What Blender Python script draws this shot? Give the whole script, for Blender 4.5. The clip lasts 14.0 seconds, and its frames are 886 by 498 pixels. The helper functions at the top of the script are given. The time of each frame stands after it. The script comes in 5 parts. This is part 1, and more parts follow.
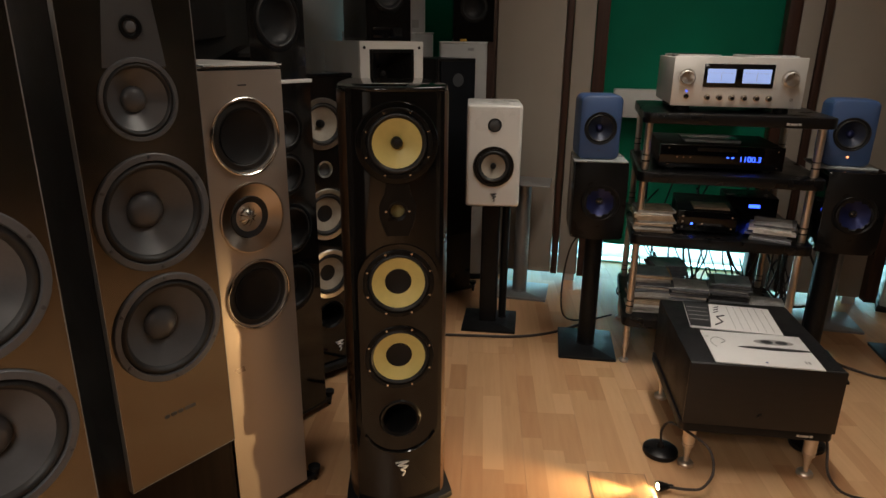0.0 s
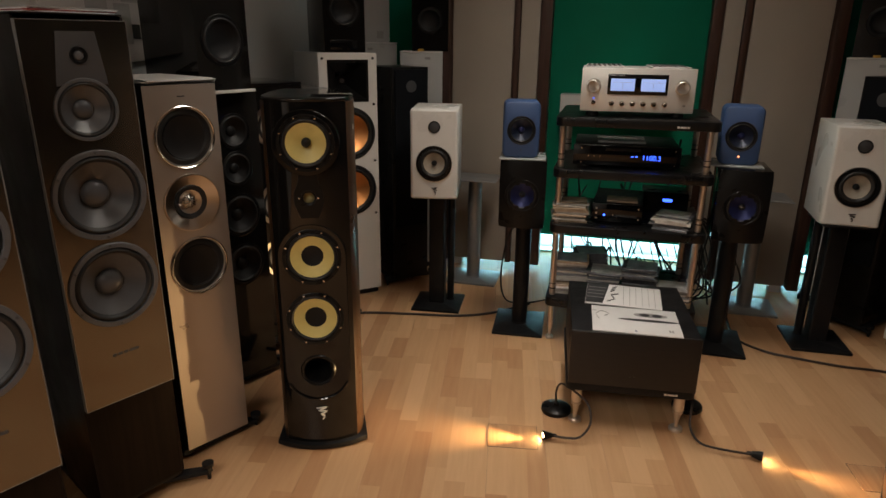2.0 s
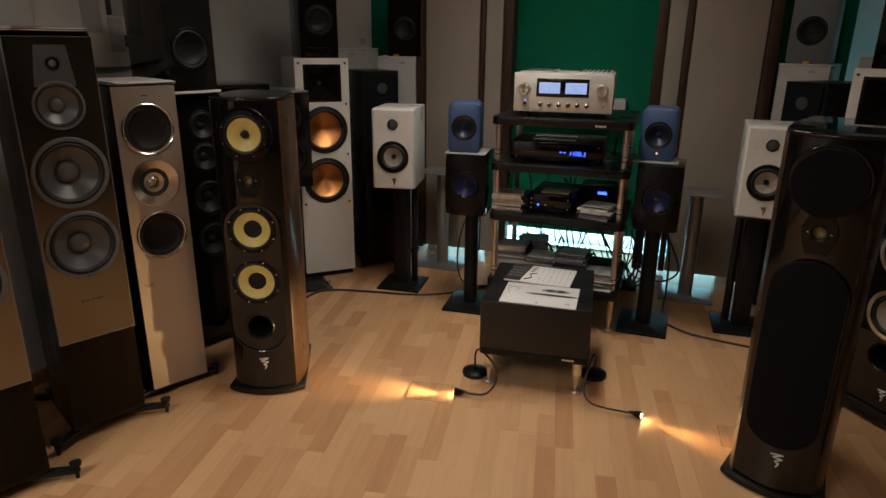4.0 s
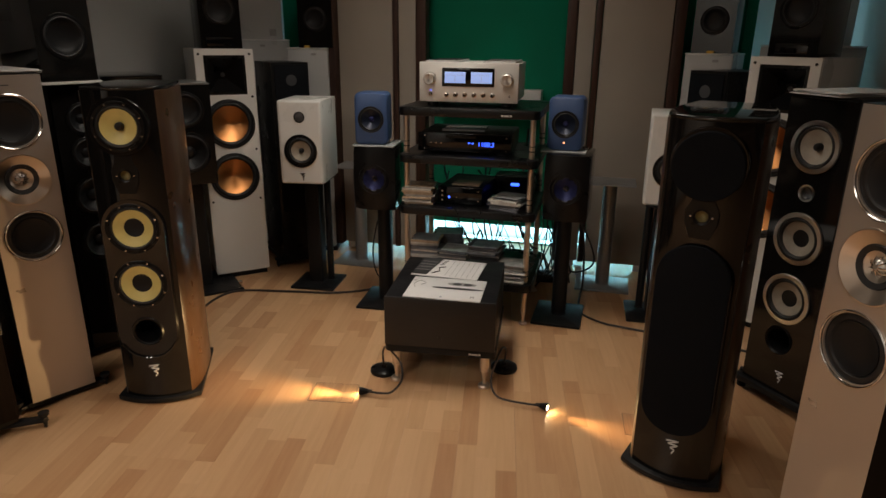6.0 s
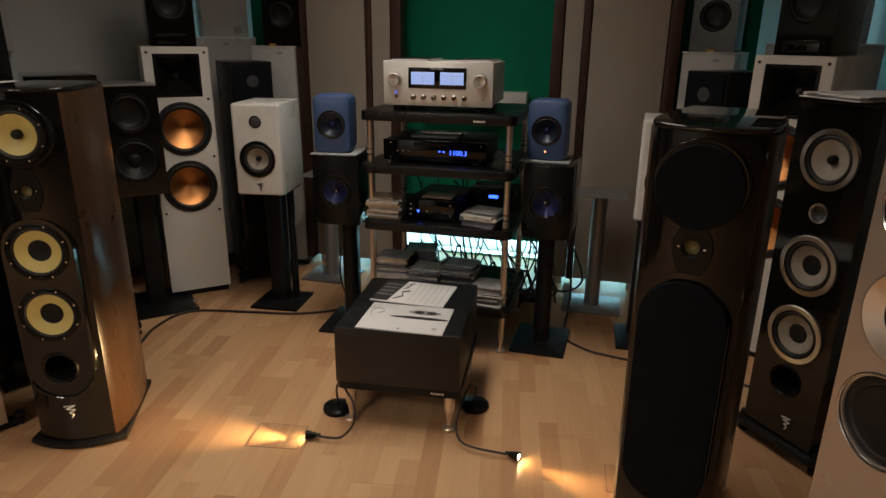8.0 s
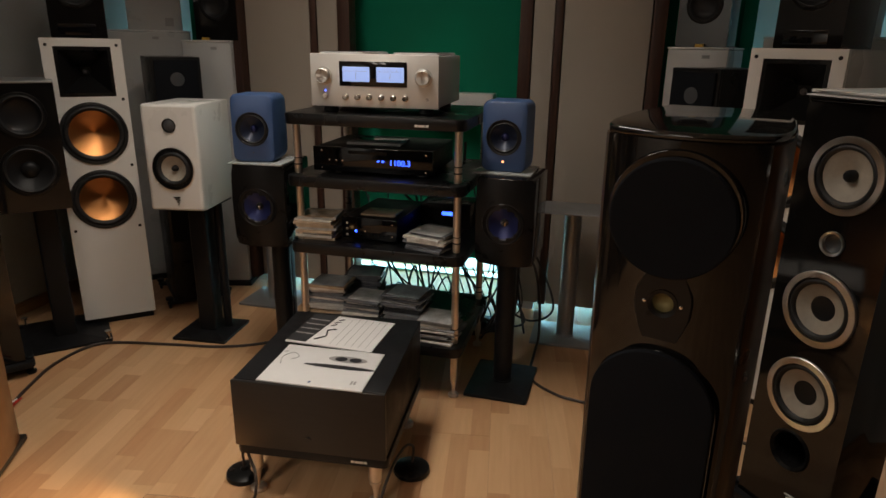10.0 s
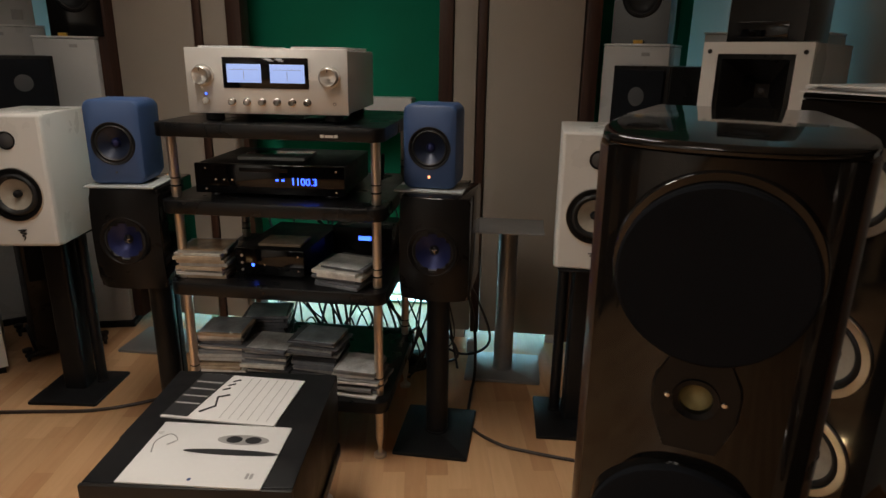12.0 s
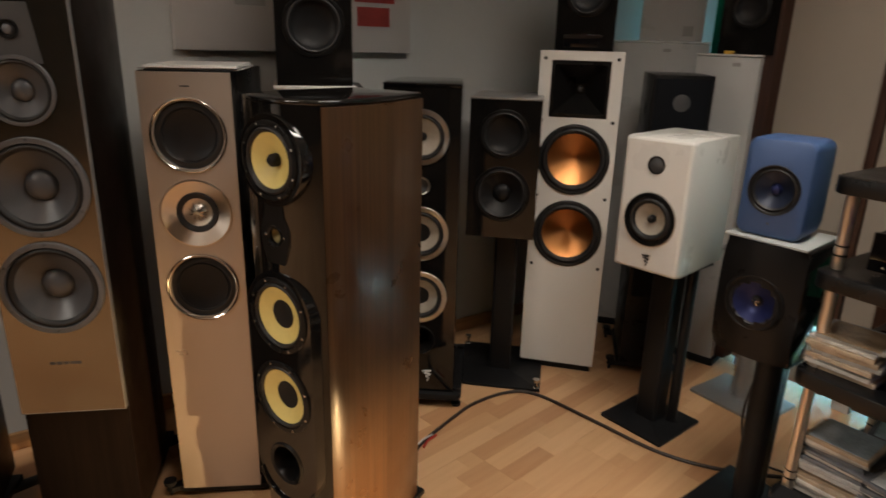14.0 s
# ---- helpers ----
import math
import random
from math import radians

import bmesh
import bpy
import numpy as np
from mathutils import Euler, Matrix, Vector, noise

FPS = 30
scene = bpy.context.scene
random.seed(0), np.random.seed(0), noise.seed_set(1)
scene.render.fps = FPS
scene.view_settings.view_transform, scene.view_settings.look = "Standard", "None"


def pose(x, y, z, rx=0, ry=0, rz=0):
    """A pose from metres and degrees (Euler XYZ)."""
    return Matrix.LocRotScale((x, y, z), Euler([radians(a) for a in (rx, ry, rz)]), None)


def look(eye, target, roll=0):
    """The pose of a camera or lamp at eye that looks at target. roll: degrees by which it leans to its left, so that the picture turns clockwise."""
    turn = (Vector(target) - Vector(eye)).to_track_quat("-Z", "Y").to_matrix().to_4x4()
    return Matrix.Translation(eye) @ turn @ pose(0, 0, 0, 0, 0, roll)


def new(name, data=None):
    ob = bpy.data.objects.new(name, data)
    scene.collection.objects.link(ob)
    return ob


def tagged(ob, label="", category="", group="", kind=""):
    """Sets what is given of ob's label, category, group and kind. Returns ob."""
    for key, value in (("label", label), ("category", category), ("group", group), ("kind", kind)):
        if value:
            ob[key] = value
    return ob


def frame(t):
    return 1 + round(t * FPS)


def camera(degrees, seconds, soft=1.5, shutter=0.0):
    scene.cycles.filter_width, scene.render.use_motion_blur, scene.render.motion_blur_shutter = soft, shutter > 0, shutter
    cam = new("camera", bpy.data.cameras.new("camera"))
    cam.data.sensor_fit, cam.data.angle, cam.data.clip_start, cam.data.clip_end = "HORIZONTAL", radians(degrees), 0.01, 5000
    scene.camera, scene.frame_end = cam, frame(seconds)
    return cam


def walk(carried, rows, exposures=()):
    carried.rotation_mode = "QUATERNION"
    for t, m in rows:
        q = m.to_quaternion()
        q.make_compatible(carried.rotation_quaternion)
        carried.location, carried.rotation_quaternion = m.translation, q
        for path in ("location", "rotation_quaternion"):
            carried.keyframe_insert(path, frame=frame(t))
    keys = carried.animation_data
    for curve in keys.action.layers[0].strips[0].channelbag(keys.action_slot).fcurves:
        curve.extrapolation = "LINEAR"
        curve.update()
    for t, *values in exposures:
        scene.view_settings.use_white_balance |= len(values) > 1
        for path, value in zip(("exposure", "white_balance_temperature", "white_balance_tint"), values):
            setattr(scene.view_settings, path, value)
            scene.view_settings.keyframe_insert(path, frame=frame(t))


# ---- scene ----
cam = camera(69.6, 14.0, soft=1.5, shutter=0.3)
PATH = [
    (0, (0.229, 0.005, 1.255), (-0.178, 1.862, 0.635), 0.7),
    (0.5, (0.311, -0.08, 1.264), (-0.12, 1.774, 0.649), 0.6),
    (1, (0.419, -0.163, 1.288), (-0.018, 1.688, 0.669), 0.6),
    (1.5, (0.529, -0.221, 1.31), (0.077, 1.626, 0.689), 0.6),
    (2, (0.649, -0.251, 1.314), (0.175, 1.589, 0.691), 0.6),
    (4.3, (1.235, -0.494, 1.349), (0.619, 1.305, 0.728), 0.6),
    (4.5, (1.258, -0.504, 1.342), (0.659, 1.302, 0.725), 0.5),
    (5, (1.307, -0.494, 1.326), (0.773, 1.331, 0.707), 0.4),
    (5.5, (1.321, -0.431, 1.313), (0.845, 1.408, 0.688), 0.6),
    (6, (1.346, -0.349, 1.311), (0.886, 1.494, 0.685), 0.6),
    (6.5, (1.387, -0.254, 1.295), (0.935, 1.593, 0.677), 0.8),
    (7, (1.403, -0.186, 1.299), (0.954, 1.661, 0.676), 0.9),
    (7.2, (1.41, -0.156, 1.299), (0.952, 1.688, 0.673), 0.7),
    (9.3, (1.441, 0.281, 1.268), (0.954, 2.121, 0.656), 0.8),
    (9.5, (1.463, 0.328, 1.263), (0.976, 2.169, 0.652), 0.8),
    (10, (1.511, 0.441, 1.241), (1.043, 2.289, 0.636), 0.9),
    (10.5, (1.518, 0.524, 1.231), (1.102, 2.386, 0.631), 0.9),
    (11, (1.502, 0.627, 1.225), (1.16, 2.506, 0.631), 0.8),
    (11.5, (1.475, 0.735, 1.207), (1.213, 2.629, 0.621), 0.8),
    (12, (1.421, 0.801, 1.204), (1.203, 2.702, 0.622), 0.9),
    (12.5, (1.327, 0.86, 1.211), (1.007, 2.745, 0.624), 1.4),
    (13, (1.208, 0.907, 1.237), (0.33, 2.596, 0.621), 1.5),
    (13.5, (1.128, 0.945, 1.243), (-0.206, 2.299, 0.622), 1.4),
    (14, (1.08, 0.992, 1.266), (-0.492, 2.065, 0.652), 1.5),
]
FILL_POWER, LAMP_POWER, STRIP_POWER, STRIP_GLOW = 60.0, 38.0, 24.0, 4.5
EXPOSURES = [(0.0, -0.12), (1.5, -0.06), (5.0, -0.10), (7.0, -0.18), (10.0, 0.03), (11.5, 0.0), (12.5, 0.18), (13.2, 0.42), (14.0, 0.55)]
walk(cam, [(t, look(eye, target, roll)) for t, eye, target, roll in PATH], EXPOSURES)

# ---- world and light ----
world = bpy.data.worlds.new("world")
scene.world = world
world.use_nodes = True
world.node_tree.nodes["Background"].inputs[0].default_value = (0.5, 0.6, 0.75, 1)
world.node_tree.nodes["Background"].inputs[1].default_value = 0.02


def lamp(name, kind, m, power, colour, **more):
    data = bpy.data.lights.new(name, kind)
    data.energy, data.color = power, colour
    if kind == "AREA":
        data.shape, data.size, data.size_y = "RECTANGLE", more["size"], more["size_y"]
    else:
        data.shadow_soft_size = more.get("radius", 0.01)
    if kind == "SPOT":
        data.spot_size, data.spot_blend = radians(more["cone"]), more["blend"]
    if "spread" in more:
        data.spread = radians(more["spread"])
    ob = new(name, data)
    ob.matrix_world = m
    return ob


WARM, CYAN = (1.0, 0.62, 0.27), (0.42, 0.85, 1.0)
# three long ceiling lamps, added out of view as fill light
FILL_LAMPS = ((-0.35, -1.5, 0.33), (0.15, -1.6, 0.28), (0.58, 1.90, 0.18))
for x, y, share in FILL_LAMPS:
    lamp("ceiling_fill_light", "AREA", pose(x, y, 2.515), FILL_POWER * share, (1.0, 0.91, 0.80), size=0.28, size_y=1.4, spread=150 if y < 0 else 115)
# gooseneck lamps lying on the floor
lamp("floor_lamp_light", "SPOT", look((0.506, 1.668, 0.021), (-0.5, 1.52, 0.23)), LAMP_POWER * 1.6, WARM, radius=0.008, cone=58, blend=1.0)
lamp("floor_lamp_light", "SPOT", look((1.240, 1.741, 0.021), (2.2, 1.45, 0.27)), LAMP_POWER * 0.9, WARM, radius=0.008, cone=60, blend=1.0)
# light strips behind the boards of the back wall
lamp("strip_light", "AREA", pose(0.70, 3.76, 0.06, 150, 0, 0), STRIP_POWER, CYAN, size=2.7, size_y=0.03)

# ---- materials ----
def material(name, colour, rough=0.5, metal=0.0, vary=0.12, scale=12.0, bump=0.0, bump_scale=180.0, coat=0.0, stretch=(1, 1, 1), emit=None, power=0.0, spec=None, even=False):
    """A principled surface whose colour and gloss vary at a large and a fine scale."""
    mat = bpy.data.materials.new(name)
    mat.use_nodes = True
    n, l = mat.node_tree.nodes, mat.node_tree.links
    p = n["Principled BSDF"]
    p.inputs["Metallic"].default_value = metal
    p.inputs["Coat Weight"].default_value = coat
    p.inputs["Coat Roughness"].default_value = 0.04
    if spec is not None:
        p.inputs["Specular IOR Level"].default_value = spec
    tc, mp = n.new("ShaderNodeTexCoord"), n.new("ShaderNodeMapping")
    mp.inputs["Scale"].default_value = stretch
    l.new(tc.outputs["Object"], mp.inputs["Vector"])
    big, fine = n.new("ShaderNodeTexNoise"), n.new("ShaderNodeTexNoise")
    big.inputs["Scale"].default_value, fine.inputs["Scale"].default_value = scale, bump_scale
    big.inputs["Detail"].default_value = 5
    l.new(mp.outputs[0], big.inputs["Vector"]), l.new(mp.outputs[0], fine.inputs["Vector"])
    mix = n.new("ShaderNodeMath")
    mix.operation = "MULTIPLY_ADD"
    mix.inputs[1].default_value = 0.35
    l.new(fine.outputs["Fac"], mix.inputs[0]), l.new(big.outputs["Fac"], mix.inputs[2])
    ramp = n.new("ShaderNodeMapRange")
    ramp.inputs["From Min"].default_value, ramp.inputs["From Max"].default_value = 0.35, 1.0
    ramp.inputs["To Min"].default_value, ramp.inputs["To Max"].default_value = 1 - vary, 1 + vary
    l.new(mix.outputs[0], ramp.inputs["Value"])
    col = n.new("ShaderNodeVectorMath")
    col.operation = "SCALE"
    col.inputs[0].default_value = colour
    l.new(ramp.outputs[0], col.inputs["Scale"])
    l.new(col.outputs[0], p.inputs["Base Color"])
    rr = n.new("ShaderNodeMapRange")
    rr.inputs["From Min"].default_value, rr.inputs["From Max"].default_value = 0.3, 0.7
    rr.inputs["To Min"].default_value, rr.inputs["To Max"].default_value = rough * (0.96 if even else 0.82), min(1.0, rough * (1.04 if even else 1.2))
    l.new(big.outputs["Fac"], rr.inputs["Value"]), l.new(rr.outputs[0], p.inputs["Roughness"])
    if bump:
        b = n.new("ShaderNodeBump")
        b.inputs["Strength"].default_value, b.inputs["Distance"].default_value = bump, 0.002
        l.new(fine.outputs["Fac"], b.inputs["Height"]), l.new(b.outputs[0], p.inputs["Normal"])
    if emit:
        p.inputs["Emission Color"].default_value, p.inputs["Emission Strength"].default_value = (*emit, 1), power
    return mat


def wood(name, dark, light, grain=(70, 70, 3), rough=0.35, coat=0.0, spec=None):
    """Straight-grained veneer; the grain runs along the axis with the small factor."""
    mat = material(name, light, rough=rough, coat=coat, bump=0.08, bump_scale=300, spec=spec)
    n, l = mat.node_tree.nodes, mat.node_tree.links
    tc, mp, no, ra = n.new("ShaderNodeTexCoord"), n.new("ShaderNodeMapping"), n.new("ShaderNodeTexNoise"), n.new("ShaderNodeValToRGB")
    mp.inputs["Scale"].default_value = grain
    no.inputs["Scale"].default_value, no.inputs["Detail"].default_value, no.inputs["Distortion"].default_value = 1.0, 6, 0.6
    ra.color_ramp.elements[0].position, ra.color_ramp.elements[1].position = 0.32, 0.68
    ra.color_ramp.elements[0].color, ra.color_ramp.elements[1].color = (*dark, 1), (*light, 1)
    l.new(tc.outputs["Object"], mp.inputs["Vector"]), l.new(mp.outputs[0], no.inputs["Vector"]), l.new(no.outputs["Fac"], ra.inputs["Fac"])
    l.new(ra.outputs[0], n["Principled BSDF"].inputs["Base Color"])
    return mat


def laminate(name):
    """Three-strip beech laminate: 65 mm strips, staggered ends, each of its own tone."""
    mat = material(name, (0.5, 0.33, 0.19), rough=0.33, bump=0.0)
    n, l = mat.node_tree.nodes, mat.node_tree.links
    p = n["Principled BSDF"]
    tc, info = n.new("ShaderNodeTexCoord"), n.new("ShaderNodeObjectInfo")
    sep = n.new("ShaderNodeSeparateXYZ")
    l.new(tc.outputs["Object"], sep.inputs[0])

    def math_node(op, a, b=None, c=None):
        node = n.new("ShaderNodeMath")
        node.operation = op
        for s, v in enumerate((a, b, c)):
            if v is None:
                continue
            if isinstance(v, (int, float)):
                node.inputs[s].default_value = v
            else:
                l.new(v, node.inputs[s])
        return node.outputs[0]

    row = math_node("FLOOR", math_node("DIVIDE", sep.outputs["X"], 0.065))
    seed = math_node("MULTIPLY_ADD", row, 0.37, math_node("MULTIPLY", info.outputs["Random"], 7.0))
    along = math_node("ADD", math_node("DIVIDE", sep.outputs["Y"], 0.43), math_node("MULTIPLY", seed, 3.1))
    block = math_node("FLOOR", along)
    comb = n.new("ShaderNodeCombineXYZ")
    l.new(row, comb.inputs[0]), l.new(block, comb.inputs[1]), l.new(math_node("MULTIPLY", info.outputs["Random"], 91.0), comb.inputs[2])
    white = n.new("ShaderNodeTexWhiteNoise")
    l.new(comb.outputs[0], white.inputs["Vector"])
    mp, no = n.new("ShaderNodeMapping"), n.new("ShaderNodeTexNoise")
    mp.inputs["Scale"].default_value = (60, 4.5, 1)
    add = n.new("ShaderNodeVectorMath")
    l.new(tc.outputs["Object"], add.inputs[0]), l.new(white.outputs["Color"], add.inputs[1])
    l.new(add.outputs[0], mp.inputs["Vector"]), l.new(mp.outputs[0], no.inputs["Vector"])
    no.inputs["Scale"].default_value, no.inputs["Detail"].default_value, no.inputs["Distortion"].default_value = 1.0, 5, 0.4
    fac = math_node("MULTIPLY_ADD", no.outputs["Fac"], 0.45, math_node("MULTIPLY", white.outputs["Value"], 0.62))
    ra = n.new("ShaderNodeValToRGB")
    ra.color_ramp.elements[0].position, ra.color_ramp.elements[1].position = 0.15, 0.85
    ra.color_ramp.elements[0].color, ra.color_ramp.elements[1].color = (0.47, 0.240, 0.112, 1), (0.67, 0.413, 0.220, 1)
    l.new(fac, ra.inputs["Fac"]), l.new(ra.outputs[0], p.inputs["Base Color"])
    fleck = n.new("ShaderNodeTexNoise")
    fleck.inputs["Scale"].default_value = 3.0
    l.new(tc.outputs["Object"], fleck.inputs["Vector"])
    rg = n.new("ShaderNodeMapRange")
    rg.inputs["To Min"].default_value, rg.inputs["To Max"].default_value = 0.30, 0.46
    l.new(fleck.outputs["Fac"], rg.inputs["Value"]), l.new(rg.outputs[0], p.inputs["Roughness"])
    b = n.new("ShaderNodeBump")
    b.inputs["Strength"].default_value, b.inputs["Distance"].default_value = 0.05, 0.001
    l.new(no.outputs["Fac"], b.inputs["Height"]), l.new(b.outputs[0], p.inputs["Normal"])
    return mat


def brushed(name, colour, rough=0.3, metal=1.0, axis="Y", spun=0.75):
    """Turned or brushed metal: fine concentric marks show as stretched noise."""
    mat = material(name, colour, rough=rough, metal=metal, vary=0.03, scale=30, bump=0.0, bump_scale=500, even=True)
    n, l = mat.node_tree.nodes, mat.node_tree.links
    p, tan = n["Principled BSDF"], n.new("ShaderNodeTangent")
    tan.direction_type, tan.axis = "RADIAL", axis
    p.inputs["Anisotropic"].default_value = spun
    l.new(tan.outputs[0], p.inputs["Tangent"])
    return mat


M = dict(
    laminate=laminate("beech_laminate"),
    wall=material("grey_painted_plaster", (0.55, 0.565, 0.56), 0.85, vary=0.06, scale=2.0, bump=0.25, bump_scale=140),
    white_wall=material("white_plaster", (0.75, 0.76, 0.76), 0.85, vary=0.05, scale=2.0, bump=0.2, bump_scale=140),
    # for unseen walls only, dark so that gloss lacquer reflects little
    dark_wall=material("unseen_dark_wall", (0.022, 0.021, 0.021), 0.95, vary=0.2, scale=3.0, bump=0.4, bump_scale=300, spec=0.2),
    tweeter_gold=material("gold_tweeter_mesh", (0.26, 0.22, 0.10), 0.4, metal=0.6, vary=0.2, bump=0.5, bump_scale=900),
    green=material("green_fabric_board", (0.009, 0.235, 0.135), 0.9, vary=0.18, scale=3.0, bump=0.3, bump_scale=700, spec=0.2),
    cloth=material("grey_acoustic_cloth", (0.38, 0.335, 0.285), 0.95, vary=0.08, scale=2.5, bump=0.4, bump_scale=900, spec=0.2),
    brown=wood("dark_brown_stained_wood", (0.028, 0.011, 0.007), (0.062, 0.026, 0.016), rough=0.45),
    skirting=wood("beech_skirting", (0.33, 0.18, 0.08), (0.46, 0.27, 0.13), grain=(60, 3, 60), rough=0.4),
    gloss_black=material("black_piano_lacquer", (0.0075, 0.0068, 0.0064), 0.06, vary=0.15, spec=0.48),
    satin_black=material("black_satin_lacquer", (0.008, 0.0076, 0.0076), 0.30, vary=0.2, bump=0.03, spec=0.2),
    black_metal=material("black_powder_coat", (0.010, 0.010, 0.011), 0.42, vary=0.2, bump=0.15, bump_scale=900, spec=0.22),
    black_amp=material("black_brushed_aluminium", (0.022, 0.020, 0.019), 0.38, metal=0.3, vary=0.15, bump=0.05, stretch=(1, 8, 8)),
    shelf_black=material("black_satin_shelf", (0.0055, 0.0055, 0.006), 0.30, vary=0.2, bump=0.08, bump_scale=900, spec=0.35),
    rubber=material("black_rubber", (0.012, 0.012, 0.013), 0.55, vary=0.2),
    glass_black=material("black_glass", (0.005, 0.005, 0.006), 0.05, vary=0.1, spec=0.42),
    cone_black=material("black_cone", (0.010, 0.010, 0.011), 0.48, vary=0.25, scale=25, spec=0.3),
    cone_grey=material("dark_grey_plastic_cone", (0.076, 0.078, 0.085), 0.34, vary=0.15, scale=18),
    ring_grey=material("grey_cast_ring", (0.115, 0.118, 0.128), 0.42, vary=0.15, metal=0.2),
    plate_grey=material("grey_tweeter_plate", (0.060, 0.061, 0.065), 0.42, vary=0.1),
    grille=material("black_grille_cloth", (0.0075, 0.0085, 0.011), 0.95, vary=0.15, bump=0.5, bump_scale=1200, spec=0.1),
    yellow=material("yellow_woven_cone", (0.74, 0.62, 0.22), 0.40, vary=0.08, scale=40, bump=0.2, bump_scale=520),
    copper=brushed("copper_spun_cone", (0.62, 0.27, 0.095), 0.36, spun=0.85),
    cream=material("cream_flax_cone", (0.38, 0.34, 0.28), 0.6, vary=0.18, scale=45, bump=0.3, bump_scale=600),
    chrome=material("polished_steel", (0.62, 0.60, 0.57), 0.16, metal=1.0, vary=0.06),
    trim=brushed("brushed_trim_ring", (0.58, 0.56, 0.53), 0.36),
    champagne=material("champagne_satin_lacquer", (0.50, 0.445, 0.395), 0.32, metal=0.62, vary=0.04, scale=3, bump=0.02, bump_scale=900),
    champagne_trim=brushed("champagne_spun_metal", (0.66, 0.58, 0.50), 0.30, spun=0.88),
    baffle_grey=material("bronze_grey_metal_baffle", (0.22, 0.198, 0.165), 0.16, metal=0.95, vary=0.06, scale=3, spec=0.4),
    brown_gloss=wood("dark_walnut_lacquer", (0.006, 0.0036, 0.0027), (0.012, 0.007, 0.005), rough=0.34, spec=0.12),
    walnut=wood("walnut_veneer", (0.030, 0.0135, 0.0055), (0.060, 0.029, 0.0115), grain=(110, 110, 1.1), rough=0.32, coat=0.12),
    white_lacquer=material("white_satin_lacquer", (0.74, 0.73, 0.70), 0.30, vary=0.03, scale=4),
    white_matt=material("white_painted_panel", (0.72, 0.71, 0.68), 0.5, vary=0.03, scale=4, bump=0.05),
    pale_grey=material("pale_grey_lacquer", (0.50, 0.50, 0.49), 0.30, vary=0.05, scale=4),
    blue=material("matt_blue_lacquer", (0.042, 0.085, 0.205), 0.5, vary=0.08, scale=6, bump=0.08, bump_scale=900),
    blue_cone=material("blue_metal_cone", (0.020, 0.028, 0.115), 0.38, metal=0.5, vary=0.2),
    dark_blue_cone=material("dark_blue_cone", (0.016, 0.024, 0.050), 0.35, metal=0.3, vary=0.2),
    silver=brushed("satin_silver_aluminium", (0.78, 0.77, 0.74), 0.34, 0.4, "Z", 0.0),
    silver_dark=material("grey_painted_steel", (0.30, 0.30, 0.30), 0.35, metal=0.5, vary=0.1),
    brass_steel=brushed("warm_nickel_post", (0.74, 0.64, 0.54), 0.33, 0.85, "Z", 0.3),
    slot=material("dark_slot", (0.004, 0.004, 0.004), 0.6),
    glassplate=material("grey_glass_plate", (0.36, 0.38, 0.38), 0.12, vary=0.05),
    paper=material("white_coated_paper", (0.74, 0.73, 0.72), 0.32, vary=0.03, scale=8),
    ink=material("black_print", (0.03, 0.03, 0.032), 0.35, vary=0.2),
    grey_ink=material("grey_print", (0.35, 0.34, 0.33), 0.4, vary=0.15),
    red_ink=material("red_print", (0.30, 0.035, 0.03), 0.5, vary=0.3),
    canvas=material("grey_canvas_print", (0.52, 0.50, 0.49), 0.7, vary=0.10, scale=5, bump=0.2, bump_scale=700),
    cable=material("black_cable_sheath", (0.030, 0.019, 0.015), 0.5, vary=0.2),
    red_wire=material("red_wire", (0.45, 0.03, 0.02), 0.4),
    white_wire=material("white_wire", (0.7, 0.7, 0.7), 0.4),
    meter=material("lit_meter_face", (0.15, 0.18, 0.26), 0.4, emit=(0.40, 0.54, 1.0), power=0.75),
    blue_led=material("blue_display_segments", (0.02, 0.05, 0.5), 0.4, emit=(0.03, 0.09, 1.0), power=5.0),
    orange_led=material("orange_indicator", (0.6, 0.2, 0.1), 0.4, emit=(1.0, 0.35, 0.15), power=2.5),
    bulb=material("lit_bulb", (1, 0.8, 0.5), 0.4, emit=(1.0, 0.72, 0.36), power=160.0),
    strip=material("lit_led_strip", (0.6, 0.9, 1.0), 0.4, emit=(0.45, 0.86, 1.0), power=STRIP_GLOW),
    # glow of the ceiling lamps that are added as fill
    fill_glow=material("fill_lamp_diffuser", (0.9, 0.85, 0.8), 0.5, emit=(1.0, 0.91, 0.80), power=4.0),
    lid=wood("beech_lid", (0.46, 0.24, 0.115), (0.58, 0.34, 0.175), grain=(60, 4, 60), rough=0.45),
    socket=material("white_plastic", (0.65, 0.65, 0.63), 0.4, vary=0.03),
    yellow_tag=material("yellow_plastic", (0.65, 0.38, 0.05), 0.5),
    orange_case=material("orange_plastic", (0.55, 0.14, 0.03), 0.4),
)
for k, c in enumerate(((0.66, 0.64, 0.60), (0.42, 0.42, 0.41), (0.16, 0.17, 0.19), (0.46, 0.36, 0.26), (0.05, 0.05, 0.055), (0.27, 0.27, 0.27))):
    M["case_%d" % k] = material("disc_case_%s" % "abcdef"[k], c, 0.22, vary=0.3, scale=30)
M["cover_a"] = material("disc_cover_blue_grey", (0.40, 0.48, 0.53), 0.10, vary=0.5, scale=14, coat=0.3)
M["cover_b"] = material("disc_cover_pale", (0.62, 0.64, 0.64), 0.10, vary=0.5, scale=18, coat=0.3)
M["cover_c"] = material("disc_cover_sepia", (0.40, 0.29, 0.18), 0.12, vary=0.6, scale=16, coat=0.3)

